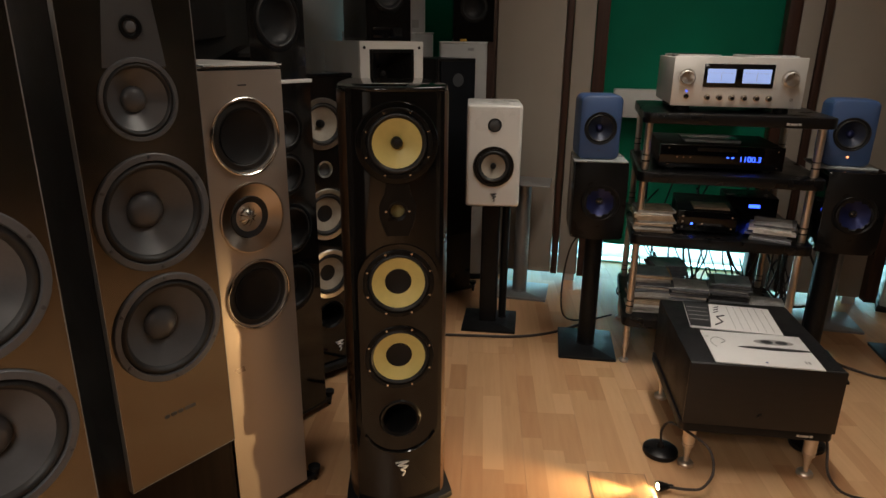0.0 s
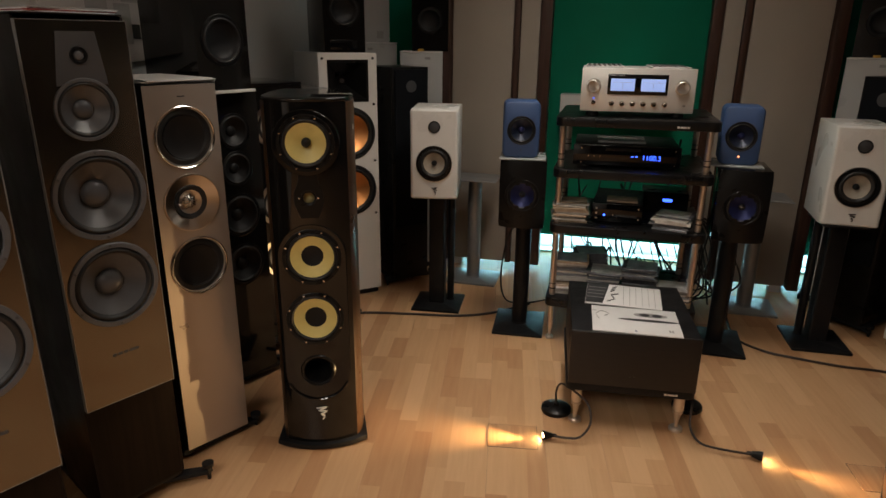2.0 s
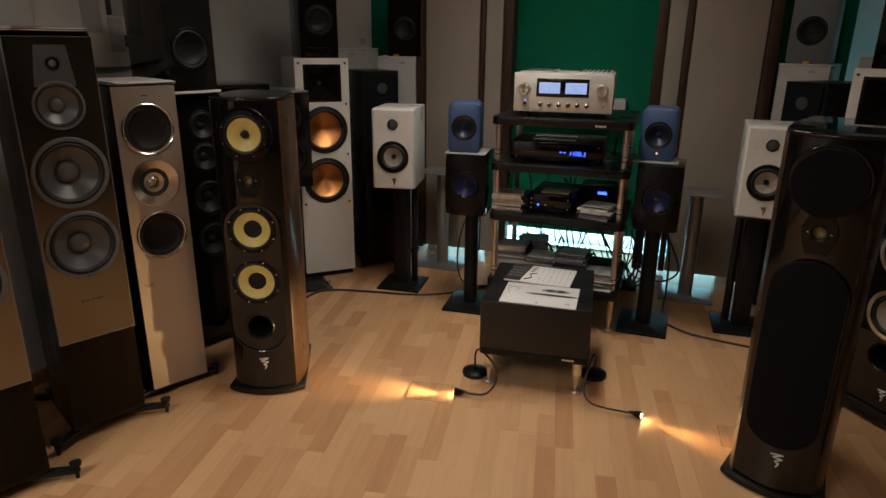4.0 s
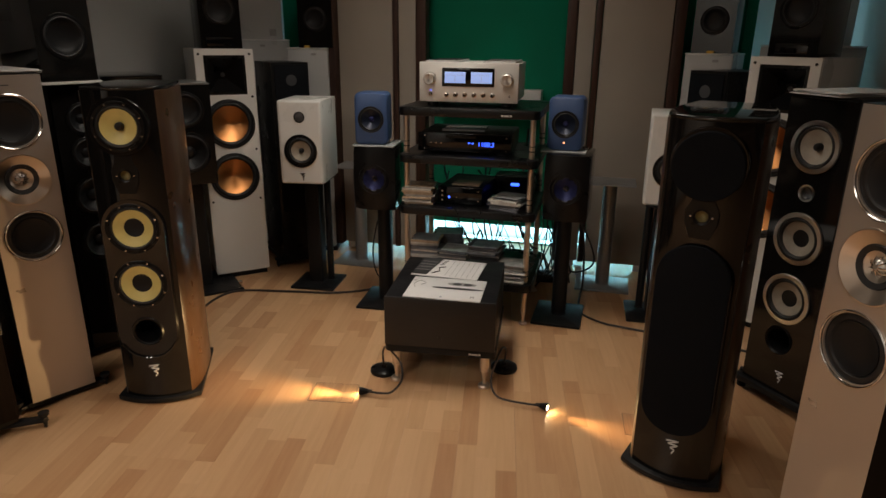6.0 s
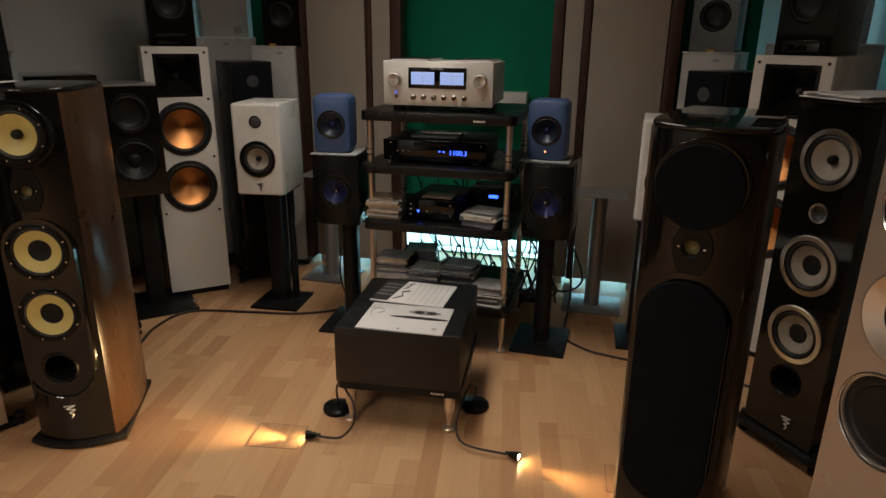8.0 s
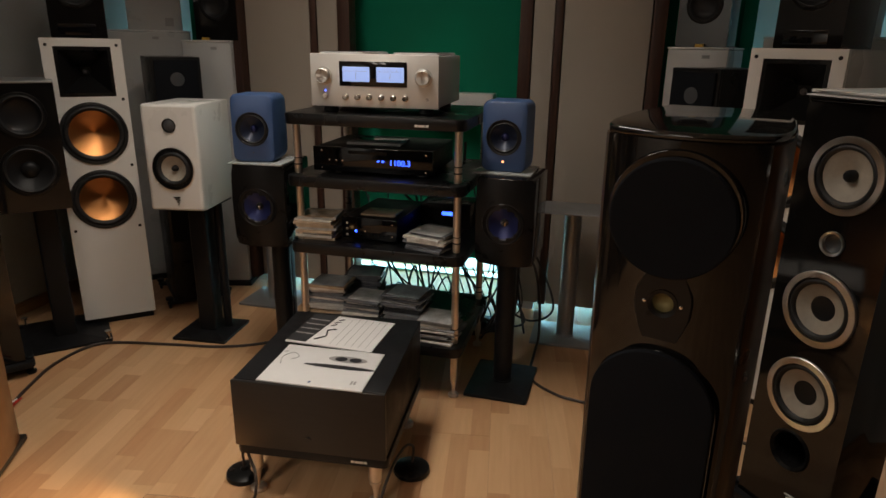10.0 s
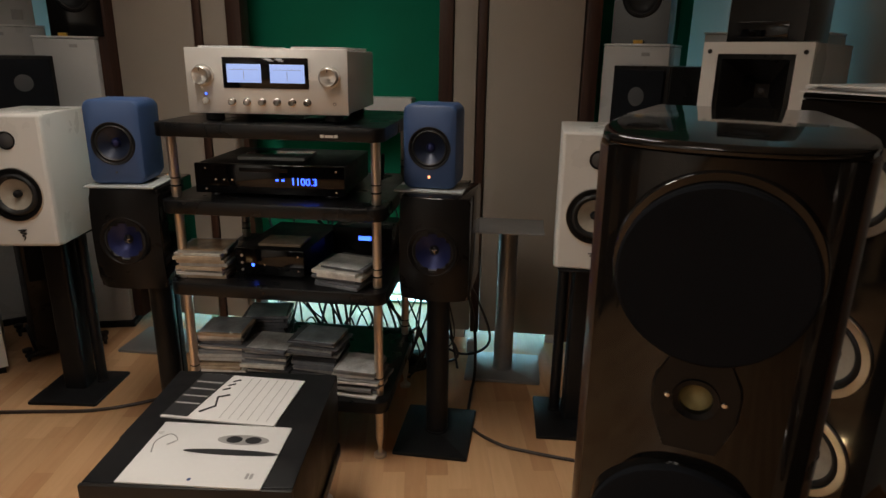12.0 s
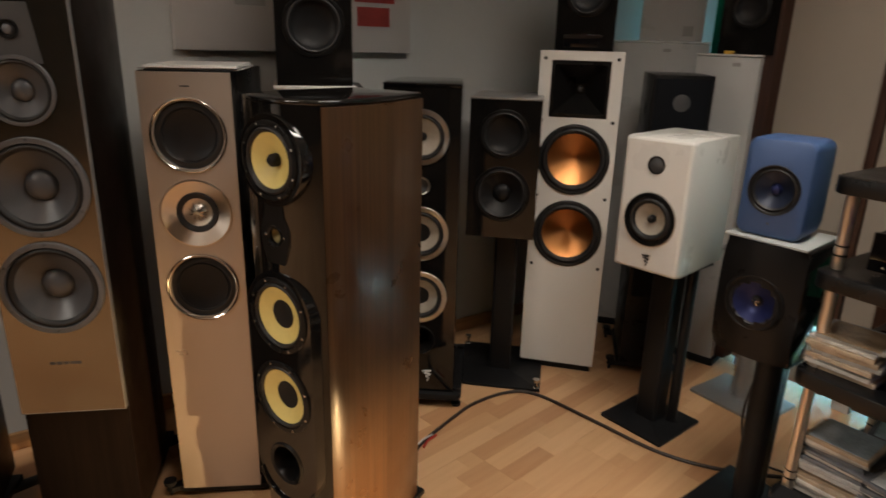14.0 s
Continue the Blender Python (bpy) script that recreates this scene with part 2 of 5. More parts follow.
# ---- mesh helpers ----
def part(name, bm, mat, parent=None, label="", smooth=True):
    """Links a bmesh as one mesh object, under a thing or a part if given."""
    me = bpy.data.meshes.new(name)
    bmesh.ops.recalc_face_normals(bm, faces=bm.faces)
    bm.to_mesh(me)
    bm.free()
    me.materials.append(M[mat] if isinstance(mat, str) else mat)
    if smooth:
        me.shade_smooth()
        me.set_sharp_from_angle(angle=radians(32))
    ob = new(name, me)
    if parent:
        ob.parent = parent
    return tagged(ob, label)


def thing(name, m, label, category, group=""):
    ob = new(name)
    ob.empty_display_size = 0.05
    ob.matrix_world = m
    return tagged(ob, label, category, group)


def box(x0, x1, y0, y1, z0, z1, bevel=0.0, segments=2, bm=None, open_front=False):
    own = bmesh.new()
    bmesh.ops.create_cube(own, size=1)
    for v in own.verts:
        v.co = Vector((x0 + (v.co.x + 0.5) * (x1 - x0), y0 + (v.co.y + 0.5) * (y1 - y0), z0 + (v.co.z + 0.5) * (z1 - z0)))
    if bevel:
        bmesh.ops.bevel(own, geom=own.edges[:], offset=bevel, segments=segments, profile=0.5, affect="EDGES")
    if open_front:
        bmesh.ops.delete(own, geom=[f for f in own.faces if f.normal.y < -0.95 and f.calc_area() > 0.3 * (x1 - x0) * (z1 - z0)], context="FACES")
    return merged(bm, own)


def merged(bm, own):
    if bm is None:
        return own
    me = bpy.data.meshes.new("tmp")
    own.to_mesh(me)
    own.free()
    bm.from_mesh(me)
    bpy.data.meshes.remove(me)
    return bm


def prism(outline, z0, z1, bevel=0.0, m=None, bm=None, segments=2):
    """A plan outline raised from z0 to z1; m turns it afterwards."""
    own = bmesh.new()
    low = [own.verts.new((x, y, z0)) for x, y in outline]
    high = [own.verts.new((x, y, z1)) for x, y in outline]
    own.faces.new(low[::-1])
    own.faces.new(high)
    for a in range(len(low)):
        b = (a + 1) % len(low)
        own.faces.new((low[a], low[b], high[b], high[a]))
    bmesh.ops.recalc_face_normals(own, faces=own.faces)
    if bevel:
        rims = [e for e in own.edges if abs(e.verts[0].co.z - e.verts[1].co.z) < 1e-6]
        bmesh.ops.bevel(own, geom=rims, offset=bevel, segments=segments, profile=0.5, affect="EDGES")
    if m is not None:
        own.transform(m)
    return merged(bm, own)


def lathe(profile, m=None, n=40, bm=None):
    """Turns (radius, height) pairs about z; m places it. Radius 0 closes to a point."""
    own = bmesh.new()
    rings = []
    for r, h in profile:
        if r <= 1e-6:
            rings.append([own.verts.new((0, 0, h))])
        else:
            rings.append([own.verts.new((r * math.cos(2 * math.pi * a / n), r * math.sin(2 * math.pi * a / n), h)) for a in range(n)])
    for p, q in zip(rings, rings[1:]):
        for a in range(n):
            b = (a + 1) % n
            if len(p) == 1 and len(q) > 1:
                own.faces.new((p[0], q[a], q[b]))
            elif len(q) == 1 and len(p) > 1:
                own.faces.new((p[a], p[b], q[0]))
            elif len(p) > 1:
                own.faces.new((p[a], p[b], q[b], q[a]))
    if m is not None:
        own.transform(m)
    return merged(bm, own)


def front(x, z, y=0.0):
    """Turns a lathe so that its height points to the front (-y), at x, z."""
    return pose(x, y, z, 90, 0, 0)


def rounded(w, h, r, cx=0.0, cy=0.0, n=6):
    pts = []
    for sx, sy, a0 in ((1, 1, 0), (-1, 1, 90), (-1, -1, 180), (1, -1, 270)):
        for k in range(n + 1):
            a = radians(a0 + 90 * k / n)
            pts.append((cx + sx * (w / 2 - r) + r * math.cos(a), cy + sy * (h / 2 - r) + r * math.sin(a)))
    return pts


def holed(x0, x1, z0, z1, holes, y=0.0, depth=0.03, n=44, inside=None):
    """A baffle in the plane y with round holes stacked upwards, each with its wall going back; inside(x, z) may trim its outline."""
    bm = bmesh.new()
    holes = sorted(holes, key=lambda q: q[1])
    cuts = [z0] + [(a[1] + a[2] + b[1] - b[2]) / 2 for a, b in zip(holes, holes[1:])] + [z1]
    for (cx, cz, r), a, b in zip(holes, cuts, cuts[1:]):
        angles = [2 * math.pi * k / n for k in range(n)] + [math.atan2(zz - cz, xx - cx) % (2 * math.pi) for xx in (x0, x1) for zz in (a, b)]
        angles = sorted(set(round(q, 6) for q in angles))
        inner, outer, deep = [], [], []
        for q in angles:
            c, s = math.cos(q), math.sin(q)
            reach = min(((x1 - cx) if c > 0 else (x0 - cx)) / c if abs(c) > 1e-9 else 9, ((b - cz) if s > 0 else (a - cz)) / s if abs(s) > 1e-9 else 9)
            if inside and not inside(cx + reach * c, cz + reach * s):
                near, far = r, reach
                for _ in range(24):
                    half = (near + far) / 2
                    near, far = (half, far) if inside(cx + half * c, cz + half * s) else (near, half)
                reach = near
            inner.append(bm.verts.new((cx + r * c, y, cz + r * s)))
            deep.append(bm.verts.new((cx + r * c, y + depth, cz + r * s)))
            outer.append(bm.verts.new((cx + reach * c, y, cz + reach * s)))
        for k in range(len(angles)):
            j = (k + 1) % len(angles)
            bm.faces.new((inner[k], inner[j], outer[j], outer[k]))
            bm.faces.new((inner[k], inner[j], deep[j], deep[k]))
    bmesh.ops.remove_doubles(bm, verts=bm.verts, dist=1e-5)
    return bm


def tube(points, radius, n=8, resolution=6, bm=None):
    """A round tube along a smooth line through the points."""
    pts = [Vector(p) for p in points]
    line = []
    for i in range(len(pts) - 1):
        p0, p1, p2, p3 = pts[max(i - 1, 0)], pts[i], pts[i + 1], pts[min(i + 2, len(pts) - 1)]
        for k in range(resolution):
            t = k / resolution
            line.append(0.5 * (2 * p1 + (p2 - p0) * t + (2 * p0 - 5 * p1 + 4 * p2 - p3) * t * t + (3 * p1 - p0 - 3 * p2 + p3) * t ** 3))
    line.append(pts[-1])
    own = bmesh.new()
    rings, side = [], Vector((0.31, 0.17, 0.93))
    for i, p in enumerate(line):
        d = (line[min(i + 1, len(line) - 1)] - line[max(i - 1, 0)]).normalized()
        u = (side - d * side.dot(d)).normalized()
        side = u
        w = d.cross(u)
        rings.append([own.verts.new(p + radius * (math.cos(2 * math.pi * a / n) * u + math.sin(2 * math.pi * a / n) * w)) for a in range(n)])
    for p, q in zip(rings, rings[1:]):
        for a in range(n):
            b = (a + 1) % n
            own.faces.new((p[a], p[b], q[b], q[a]))
    own.faces.new(rings[0]), own.faces.new(rings[-1][::-1])
    return merged(bm, own)


def bars(rects, y, thick=0.0012, m=None):
    """Flat raised bars on the front plane: (x0, x1, z0, z1)."""
    bm = bmesh.new()
    for x0, x1, z0, z1 in rects:
        box(x0, x1, y - thick, y, z0, z1, bm=bm)
    if m is not None:
        bm.transform(m)
    return bm


def zigzag(parent, x, z, s, y, mat, label="small zigzag emblem"):
    """The little zigzag emblem on a front, about s high."""
    pts = [(-0.5, 0.42), (0.45, 0.5), (-0.32, 0.22), (0.42, 0.16), (-0.1, -0.08), (0.2, -0.2), (0.02, -0.5)]
    part("emblem", tube([(x + s * a * 0.8, y - 0.0015, z + s * b) for a, b in pts], s * 0.055, n=6, resolution=3), mat, parent, label)


def driver(parent, x, z, r, ring, cone, surround="rubber", cap="cone_black", style="dome", y=0.0, name="woofer", label="", proud=0.004, cone_part=0.72, screws=0, screw_mat="chrome", ring_width=0.10):
    """A round driver set in a baffle: ring (the part), surround, cone and dust cap."""
    rin = r * (1 - ring_width)
    rc = r * cone_part
    w = part(name, lathe([(r * 1.005, -0.002), (r, proud * 0.8), (r * 0.985, proud), (rin, proud), (rin * 0.985, proud * 0.3), (rin * 0.98, -0.012)], front(x, z, y)), ring, parent, label)
    roll = [(rin * 0.985, 0.0)] + [(rc + (rin * 0.985 - rc) * (1 - k / 6), 0.35 * (rin - rc) * math.sin(math.pi * k / 6)) for k in range(1, 6)] + [(rc, -0.001), (rc * 0.98, -0.004)]
    part("surround", lathe(roll, front(x, z, y)), surround, w)
    if style == "dome":
        part("cone", lathe([(rc, -0.002), (rc * 0.75, -0.15 * r), (rc * 0.42, -0.30 * r)], front(x, z, y)), cone, w)
        cr = rc * 0.42
        part("dust_cap", lathe([(cr, -0.30 * r)] + [(cr * math.cos(radians(k)), -0.30 * r + 0.55 * cr * math.sin(radians(k))) for k in (15, 35, 55, 75)] + [(0, -0.30 * r + 0.55 * cr)], front(x, z, y), n=32), cap, w)
    elif style == "disc":
        part("cone", lathe([(rc, -0.002), (rc * 0.7, -0.10 * r), (rc * 0.50, -0.16 * r)], front(x, z, y)), cone, w)
        cr = rc * 0.52
        part("dust_cap", lathe([(cr, -0.165 * r), (cr * 0.9, -0.15 * r), (cr * 0.5, -0.19 * r), (0, -0.20 * r)], front(x, z, y), n=32), cap, w)
    elif style == "plug":
        part("cone", lathe([(rc, -0.002), (rc * 0.6, -0.13 * r), (rc * 0.24, -0.24 * r)], front(x, z, y)), cone, w)
        cr = rc * 0.24
        part("phase_plug", lathe([(cr, -0.25 * r), (cr * 0.95, -0.08 * r), (cr * 0.6, 0.0), (0, 0.03 * r)], front(x, z, y), n=24), cap, w)
    elif style == "bowl":
        part("cone", lathe([(rc, -0.002)] + [(rc * math.cos(radians(k)), -0.34 * rc * math.sin(radians(k))) for k in (10, 25, 40, 55, 70, 82)] + [(0, -0.34 * rc)], front(x, z, y)), cone, w)
    elif style == "spun":
        part("cone", lathe([(rc, -0.002), (rc * 0.96, -0.005), (rc * 0.5, -0.027), (rc * 0.12, -0.046), (rc * 0.05, -0.048), (0, -0.0485)], front(x, z, y), n=56), cone, w)
    elif style == "flat":
        part("cone", lathe([(rc, -0.003), (rc * 0.97, -0.012), (rc * 0.80, -0.014), (rc * 0.78, -0.011), (0, -0.016)], front(x, z, y)), cone, w)
    for k in range(screws):
        a = 2 * math.pi * (k + 0.5) / screws
        part("screw", lathe([(0.0036, proud), (0.003, proud + 0.0016), (0, proud + 0.002)], front(x + (r + rin) / 2 * math.cos(a), z + (r + rin) / 2 * math.sin(a), y), n=8), screw_mat, w)
    return w


def spiked_foot(parent, x, y, reach, up=0.03, label="black outrigger foot with a round screw"):
    """An outrigger arm with a round height screw at its end; reach is (dx, dy)."""
    dx, dy = reach
    L = math.hypot(dx, dy)
    a = math.degrees(math.atan2(dy, dx))
    bm = prism([(-0.05, -0.022), (L * 0.6, -0.016), (L, -0.014), (L + 0.012, 0), (L, 0.014), (L * 0.6, 0.016), (-0.05, 0.022)], up - 0.008, up + 0.008, 0.003, m=pose(x, y, 0, 0, 0, a))
    lathe([(0.0, 0.0), (0.006, 0.004), (0.008, up), (0.008, up + 0.014), (0.017, up + 0.016), (0.018, up + 0.028), (0.0, up + 0.030)], pose(x + dx, y + dy, 0), n=16, bm=bm)
    part("foot", bm, "black_metal", parent, label)

# ---- the room ----
LEFT, RIGHT, BACK, NEAR, TOP = -1.11, 2.62, 3.90, -4.6, 2.55
SIDE, STEP = 4.6, 1.75  # room widens to SIDE before y = STEP: unseen bay added for dark reflections


def structure(name, bm, mat, label):
    ob = part(name, bm, mat, None, label)
    return tagged(ob, "", "", "", "structure")


structure("floor_base", box(LEFT, SIDE, NEAR, BACK, -0.15, -0.010), "slot", "concrete slab under the laminate floor")
structure("wall_west", box(LEFT - 0.12, LEFT, NEAR - 0.12, BACK + 0.12, -0.15, TOP), "wall", "grey painted plaster side wall")
structure("wall_east", box(RIGHT, RIGHT + 0.12, STEP + 0.12, BACK + 0.12, -0.009, TOP), "wall", "grey painted plaster side wall")
# return, far and south walls: unseen, made dark so gloss fronts reflect little
structure("wall_east_return", box(RIGHT, SIDE, STEP, STEP + 0.12, -0.009, TOP), "dark_wall", "unseen return wall, made dark to dim reflections")
structure("wall_east_far", box(SIDE, SIDE + 0.12, NEAR - 0.12, STEP + 0.12, -0.15, TOP), "dark_wall", "unseen side wall, made dark to dim reflections")
structure("wall_north", box(LEFT, RIGHT, BACK, BACK + 0.12, -0.15, TOP), "white_wall", "white plaster back wall behind green boards")
structure("wall_south", box(LEFT, SIDE, NEAR - 0.12, NEAR, -0.15, TOP), "dark_wall", "unseen near wall, made dark to dim reflections")
structure("ceiling", box(LEFT - 0.12, SIDE + 0.12, NEAR - 0.12, BACK + 0.12, TOP, TOP + 0.1), "white_wall", "white plaster ceiling")
structure("baseboard_west", box(LEFT, LEFT + 0.016, NEAR + 0.02, BACK - 0.02, 0.001, 0.06, 0.004), "skirting", "beech skirting board along the grey wall")
structure("baseboard_east", box(RIGHT - 0.016, RIGHT, STEP + 0.02, BACK - 0.02, 0.001, 0.06, 0.004), "skirting", "beech skirting board along the grey wall")

# housings for the added fill lamps, never in view
for x, y, share in FILL_LAMPS:
    lamp_body = thing("ceiling_fill_lamp", pose(x, y, TOP, 0, 0, 90), "long white ceiling lamp added out of view as fill", "lamp", "ceiling lamps")
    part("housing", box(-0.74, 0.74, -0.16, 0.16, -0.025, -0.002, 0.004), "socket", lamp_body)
    part("diffuser", box(-0.71, 0.71, -0.14, 0.14, -0.030, -0.0255), "fill_glow", lamp_body)

# green boards in front of the back wall, held clear of the floor
for x0, x1 in ((-0.74, 0.200), (0.205, 1.195), (1.20, 2.10)):
    b = structure("green_board", box(x0, x1, 3.66, 3.68, 0.150, 2.45, 0.003), "green", "green fabric-covered board lit from behind")
# light strip on the floor behind the boards
strip = thing("light_strip", pose(0.7, 3.78, 0), "glowing cyan-white light strip behind the boards", "light strip")
part("rail", box(-1.42, 1.42, -0.012, 0.012, 0.0, 0.012, 0.002), "socket", strip)
part("diffuser", box(-1.41, 1.41, -0.009, 0.009, 0.0125, 0.030, 0.003), "strip", strip)


def acoustic_panel(name, spans, edges, y):
    """Grey cloth fields between dark brown uprights, standing on small blocks."""
    t = thing(name, pose(0, y, 0), "tall grey cloth acoustic panel with dark brown wooden uprights", "acoustic panel", "acoustic panels")
    for x0, x1 in spans:
        part("cloth_field", box(x0, x1, 0.0, 0.055, 0.042, 2.3, 0.006), "cloth", t)
    for x0, x1, d in edges:
        # outer uprights are deepened at the back to block the strip's glow
        part("upright", box(x0, x1, -d, 0.075 if d < 0.02 else 0.26, 0.038, 2.3, 0.003), "brown", t, "dark brown wooden upright")
    for x in (spans[0][0] + 0.04, spans[-1][1] - 0.04):
        part("block", box(x - 0.03, x + 0.03, 0.012, 0.065, 0.0, 0.041, 0.003), "socket", t)
    return t


acoustic_panel("acoustic_panel", ((-0.242, 0.096), (0.135, 0.238)), ((-0.297, -0.245, 0.05), (0.099, 0.132, 0.004), (0.241, 0.302, 0.008)), 3.380)
acoustic_panel("acoustic_panel", ((1.155, 1.246), (1.287, 1.648)), ((1.097, 1.152, 0.008), (1.249, 1.284, 0.004), (1.651, 1.706, 0.05)), 3.390)

# picture on the grey wall
pic = thing("wall_picture", pose(LEFT, 1.873, 1.227, 0, 0, 90), "grey canvas print with red and black blocks on the wall", "picture")
part("canvas", box(-0.42, 0.42, -0.030, -0.002, 0.0, 0.62, 0.003), "canvas", pic)
for mat, y, rects in (("grey_ink", -0.0305, ((-0.23, -0.13, 0.14, 0.40), (-0.10, -0.02, 0.06, 0.2), (-0.06, 0.04, 0.205, 0.3))), ("ink", -0.032, ((-0.02, 0.02, 0.08, 0.13), (-0.10, -0.07, 0.21, 0.28))), ("red_ink", -0.0305, ((0.20, 0.33, 0.09, 0.155), (0.19, 0.35, 0.17, 0.24), (-0.4, -0.1, 0.41, 0.44)))):
    for r in rects:
        part("print_block", bars([r], y), mat, pic)

# ---- tall loudspeakers ----
def yellow_tower(m, grilles):
    """Gloss black tower with a bowed front, walnut cheeks that taper to the back and yellow cones."""
    words = "gloss black tower loudspeaker with walnut sides, black cloth grilles fitted" if grilles else "gloss black tower loudspeaker with walnut sides and yellow cones"
    t = thing("floorstanding_loudspeaker", m, words, "loudspeaker", "yellow-coned tower pair")
    H = 1.122 if grilles else 1.147
    w1, w2, w3 = 1.010 if grilles else 1.028, 0.682, 0.478
    holes = [(0, w1, 0.076), (0, w2, 0.082), (0, w3, 0.082), (0, 0.297, 0.046), (0, 0.866, 0.018)]
    bow = bmesh.new()
    nx, nz = 36, 150
    net = [[bow.verts.new((-0.116 + 0.232 * a / nx, 2.4 * (-0.116 + 0.232 * a / nx) ** 2, 0.022 + (H - 0.026) * b / nz)) for b in range(nz + 1)] for a in range(nx + 1)]
    for a in range(nx):
        for b in range(nz):
            x, z = -0.116 + 0.232 * (a + 0.5) / nx, 0.022 + (H - 0.026) * (b + 0.5) / nz
            if not any(math.hypot(x - hx, z - hz) < hr for hx, hz, hr in holes):
                bow.faces.new((net[a][b], net[a + 1][b], net[a + 1][b + 1], net[a][b + 1]))
    bmesh.ops.delete(bow, geom=[v for v in bow.verts if not v.link_faces], context="VERTS")
    part("baffle", bow, "gloss_black", t, "bowed gloss black baffle")
    lo, hi, hw = 0.190, 0.784, 0.101

    def in_pod(x, z):
        return abs(x) < hw and math.hypot(x, max(0.0, z - (hi - hw), (lo + hw) - z)) < hw

    part("pod", holed(-hw, hw, lo, hi, [(0, w2, 0.083), (0, w3, 0.083), (0, 0.297, 0.047)], -0.004, 0.03, n=40, inside=in_pod), "gloss_black", t, "raised gloss black woofer pod")
    wall = bmesh.new()
    ring = rounded(2 * hw, hi - lo, hw - 0.0002, 0, (lo + hi) / 2, n=14)
    fr, bk = [wall.verts.new((x, -0.004, z)) for x, z in ring], [wall.verts.new((x * 1.02, 0.024, z)) for x, z in ring]
    for a in range(len(ring)):
        b = (a + 1) % len(ring)
        wall.faces.new((fr[a], fr[b], bk[b], bk[a]))
    part("pod_rim", wall, "gloss_black", t)
    part("upper_pod", lathe([(0.099, -0.024), (0.097, 0.001), (0.095, 0.004), (0.080, 0.004), (0.077, -0.010)], front(0, w1), n=52), "gloss_black", t)
    for s in (-1, 1):
        own = prism([(s * 0.116, 0.034), (s * 0.124, 0.046), (s * 0.131, 0.070), (s * 0.136, 0.105), (s * 0.137, 0.15), (s * 0.133, 0.23), (s * 0.124, 0.31), (s * 0.110, 0.372), (s * 0.10, 0.375), (s * 0.112, 0.30), (s * 0.122, 0.2), (s * 0.122, 0.10), (s * 0.108, 0.034)], 0.022, H - 0.006, 0.002)
        part("side_panel", own, "walnut", t, "walnut veneer side panel")
    part("back", box(-0.10, 0.10, 0.36, 0.376, 0.022, H - 0.012), "gloss_black", t)
    arc = [(0.15 * math.sin(radians(a)) / math.sin(radians(40)), 0.155 - 0.20 * math.cos(radians(a)) + 0.028) for a in range(-40, 41, 8)]
    part("plinth", prism(arc + [(0.145, 0.10), (0.115, 0.40), (-0.115, 0.40), (-0.145, 0.10)], 0.004, 0.024, 0.004), "black_metal", t)
    brow = [(0.116 * k / 6, 2.4 * (0.116 * k / 6) ** 2) for k in range(-6, 7)]
    top = brow + [(0.129, 0.07), (0.135, 0.11), (0.135, 0.15), (0.131, 0.23), (0.106, 0.372), (-0.106, 0.372), (-0.131, 0.23), (-0.135, 0.15), (-0.135, 0.11), (-0.129, 0.07)]
    part("top_panel", prism(top, H - 0.0055, H + 0.008, 0.006, segments=3), "gloss_black", t)
    tw = part("tweeter", lathe([(0.024, -0.002), (0.023, 0.003), (0.017, 0.001), (0.0165, -0.006)], front(0, 0.866)), "satin_black", t)
    part("dome", lathe([(0.0165, -0.006), (0.013, -0.011), (0.007, -0.015), (0, -0.0165)], front(0, 0.866), n=24), "tweeter_gold", tw, "golden inverted dome")
    for s in (-1, 1):
        part("screw", lathe([(0.003, 0), (0.003, 0.002), (0, 0.003)], front(s * 0.028, 0.866), n=8), "chrome", t)
    waist = [(-0.026, 0.804), (-0.034, 0.824), (-0.041, 0.847), (-0.042, 0.875), (-0.040, 0.887), (-0.030, 0.909), (-0.026, 0.941), (0.026, 0.941), (0.030, 0.909), (0.040, 0.887), (0.042, 0.875), (0.041, 0.847), (0.034, 0.824), (0.026, 0.804)]
    own = bmesh.new()
    fr, bk = [own.verts.new((x, -0.0005, z)) for x, z in waist], [own.verts.new((x * 1.1, 0.008, z)) for x, z in waist]
    for a in range(len(waist)):
        b = (a + 1) % len(waist)
        own.faces.new((fr[a], fr[b], bk[b], bk[a]))
    inner = [own.verts.new((0.022 * math.cos(2 * math.pi * k / 14), -0.0005, 0.866 + 0.022 * math.sin(2 * math.pi * k / 14))) for k in range(14)]
    fs, ns = sorted(fr, key=lambda v: math.atan2(v.co.z - 0.8665, v.co.x)), sorted(inner, key=lambda v: math.atan2(v.co.z - 0.866, v.co.x))
    for a in range(14):
        b = (a + 1) % 14
        own.faces.new((fs[a], fs[b], ns[b], ns[a]))
    part("tweeter_plate", own, "satin_black", t, "waisted black tweeter plate", smooth=False)
    if not grilles:
        for z, style, cp, r in ((w1, "plug", 0.71, 0.083), (w2, "disc", 0.75, 0.089), (w3, "disc", 0.76, 0.089)):
            driver(t, 0, z, r, "satin_black", "yellow", "rubber", "cone_black", style, -0.004, proud=0.004, cone_part=cp, screws=8, ring_width=0.12, label="woofer with a yellow woven cone")
        part("port", lathe([(0.056, 0.0), (0.052, 0.005), (0.045, 0.002), (0.037, -0.02), (0.034, -0.10), (0, -0.10)], front(0, 0.297, -0.004)), "satin_black", t, "black bass port")
        lip = [(0.100 * math.sin(radians(a)), -0.007, lo + hw - 0.100 * math.cos(radians(a))) for a in range(-66, 67, 12)]
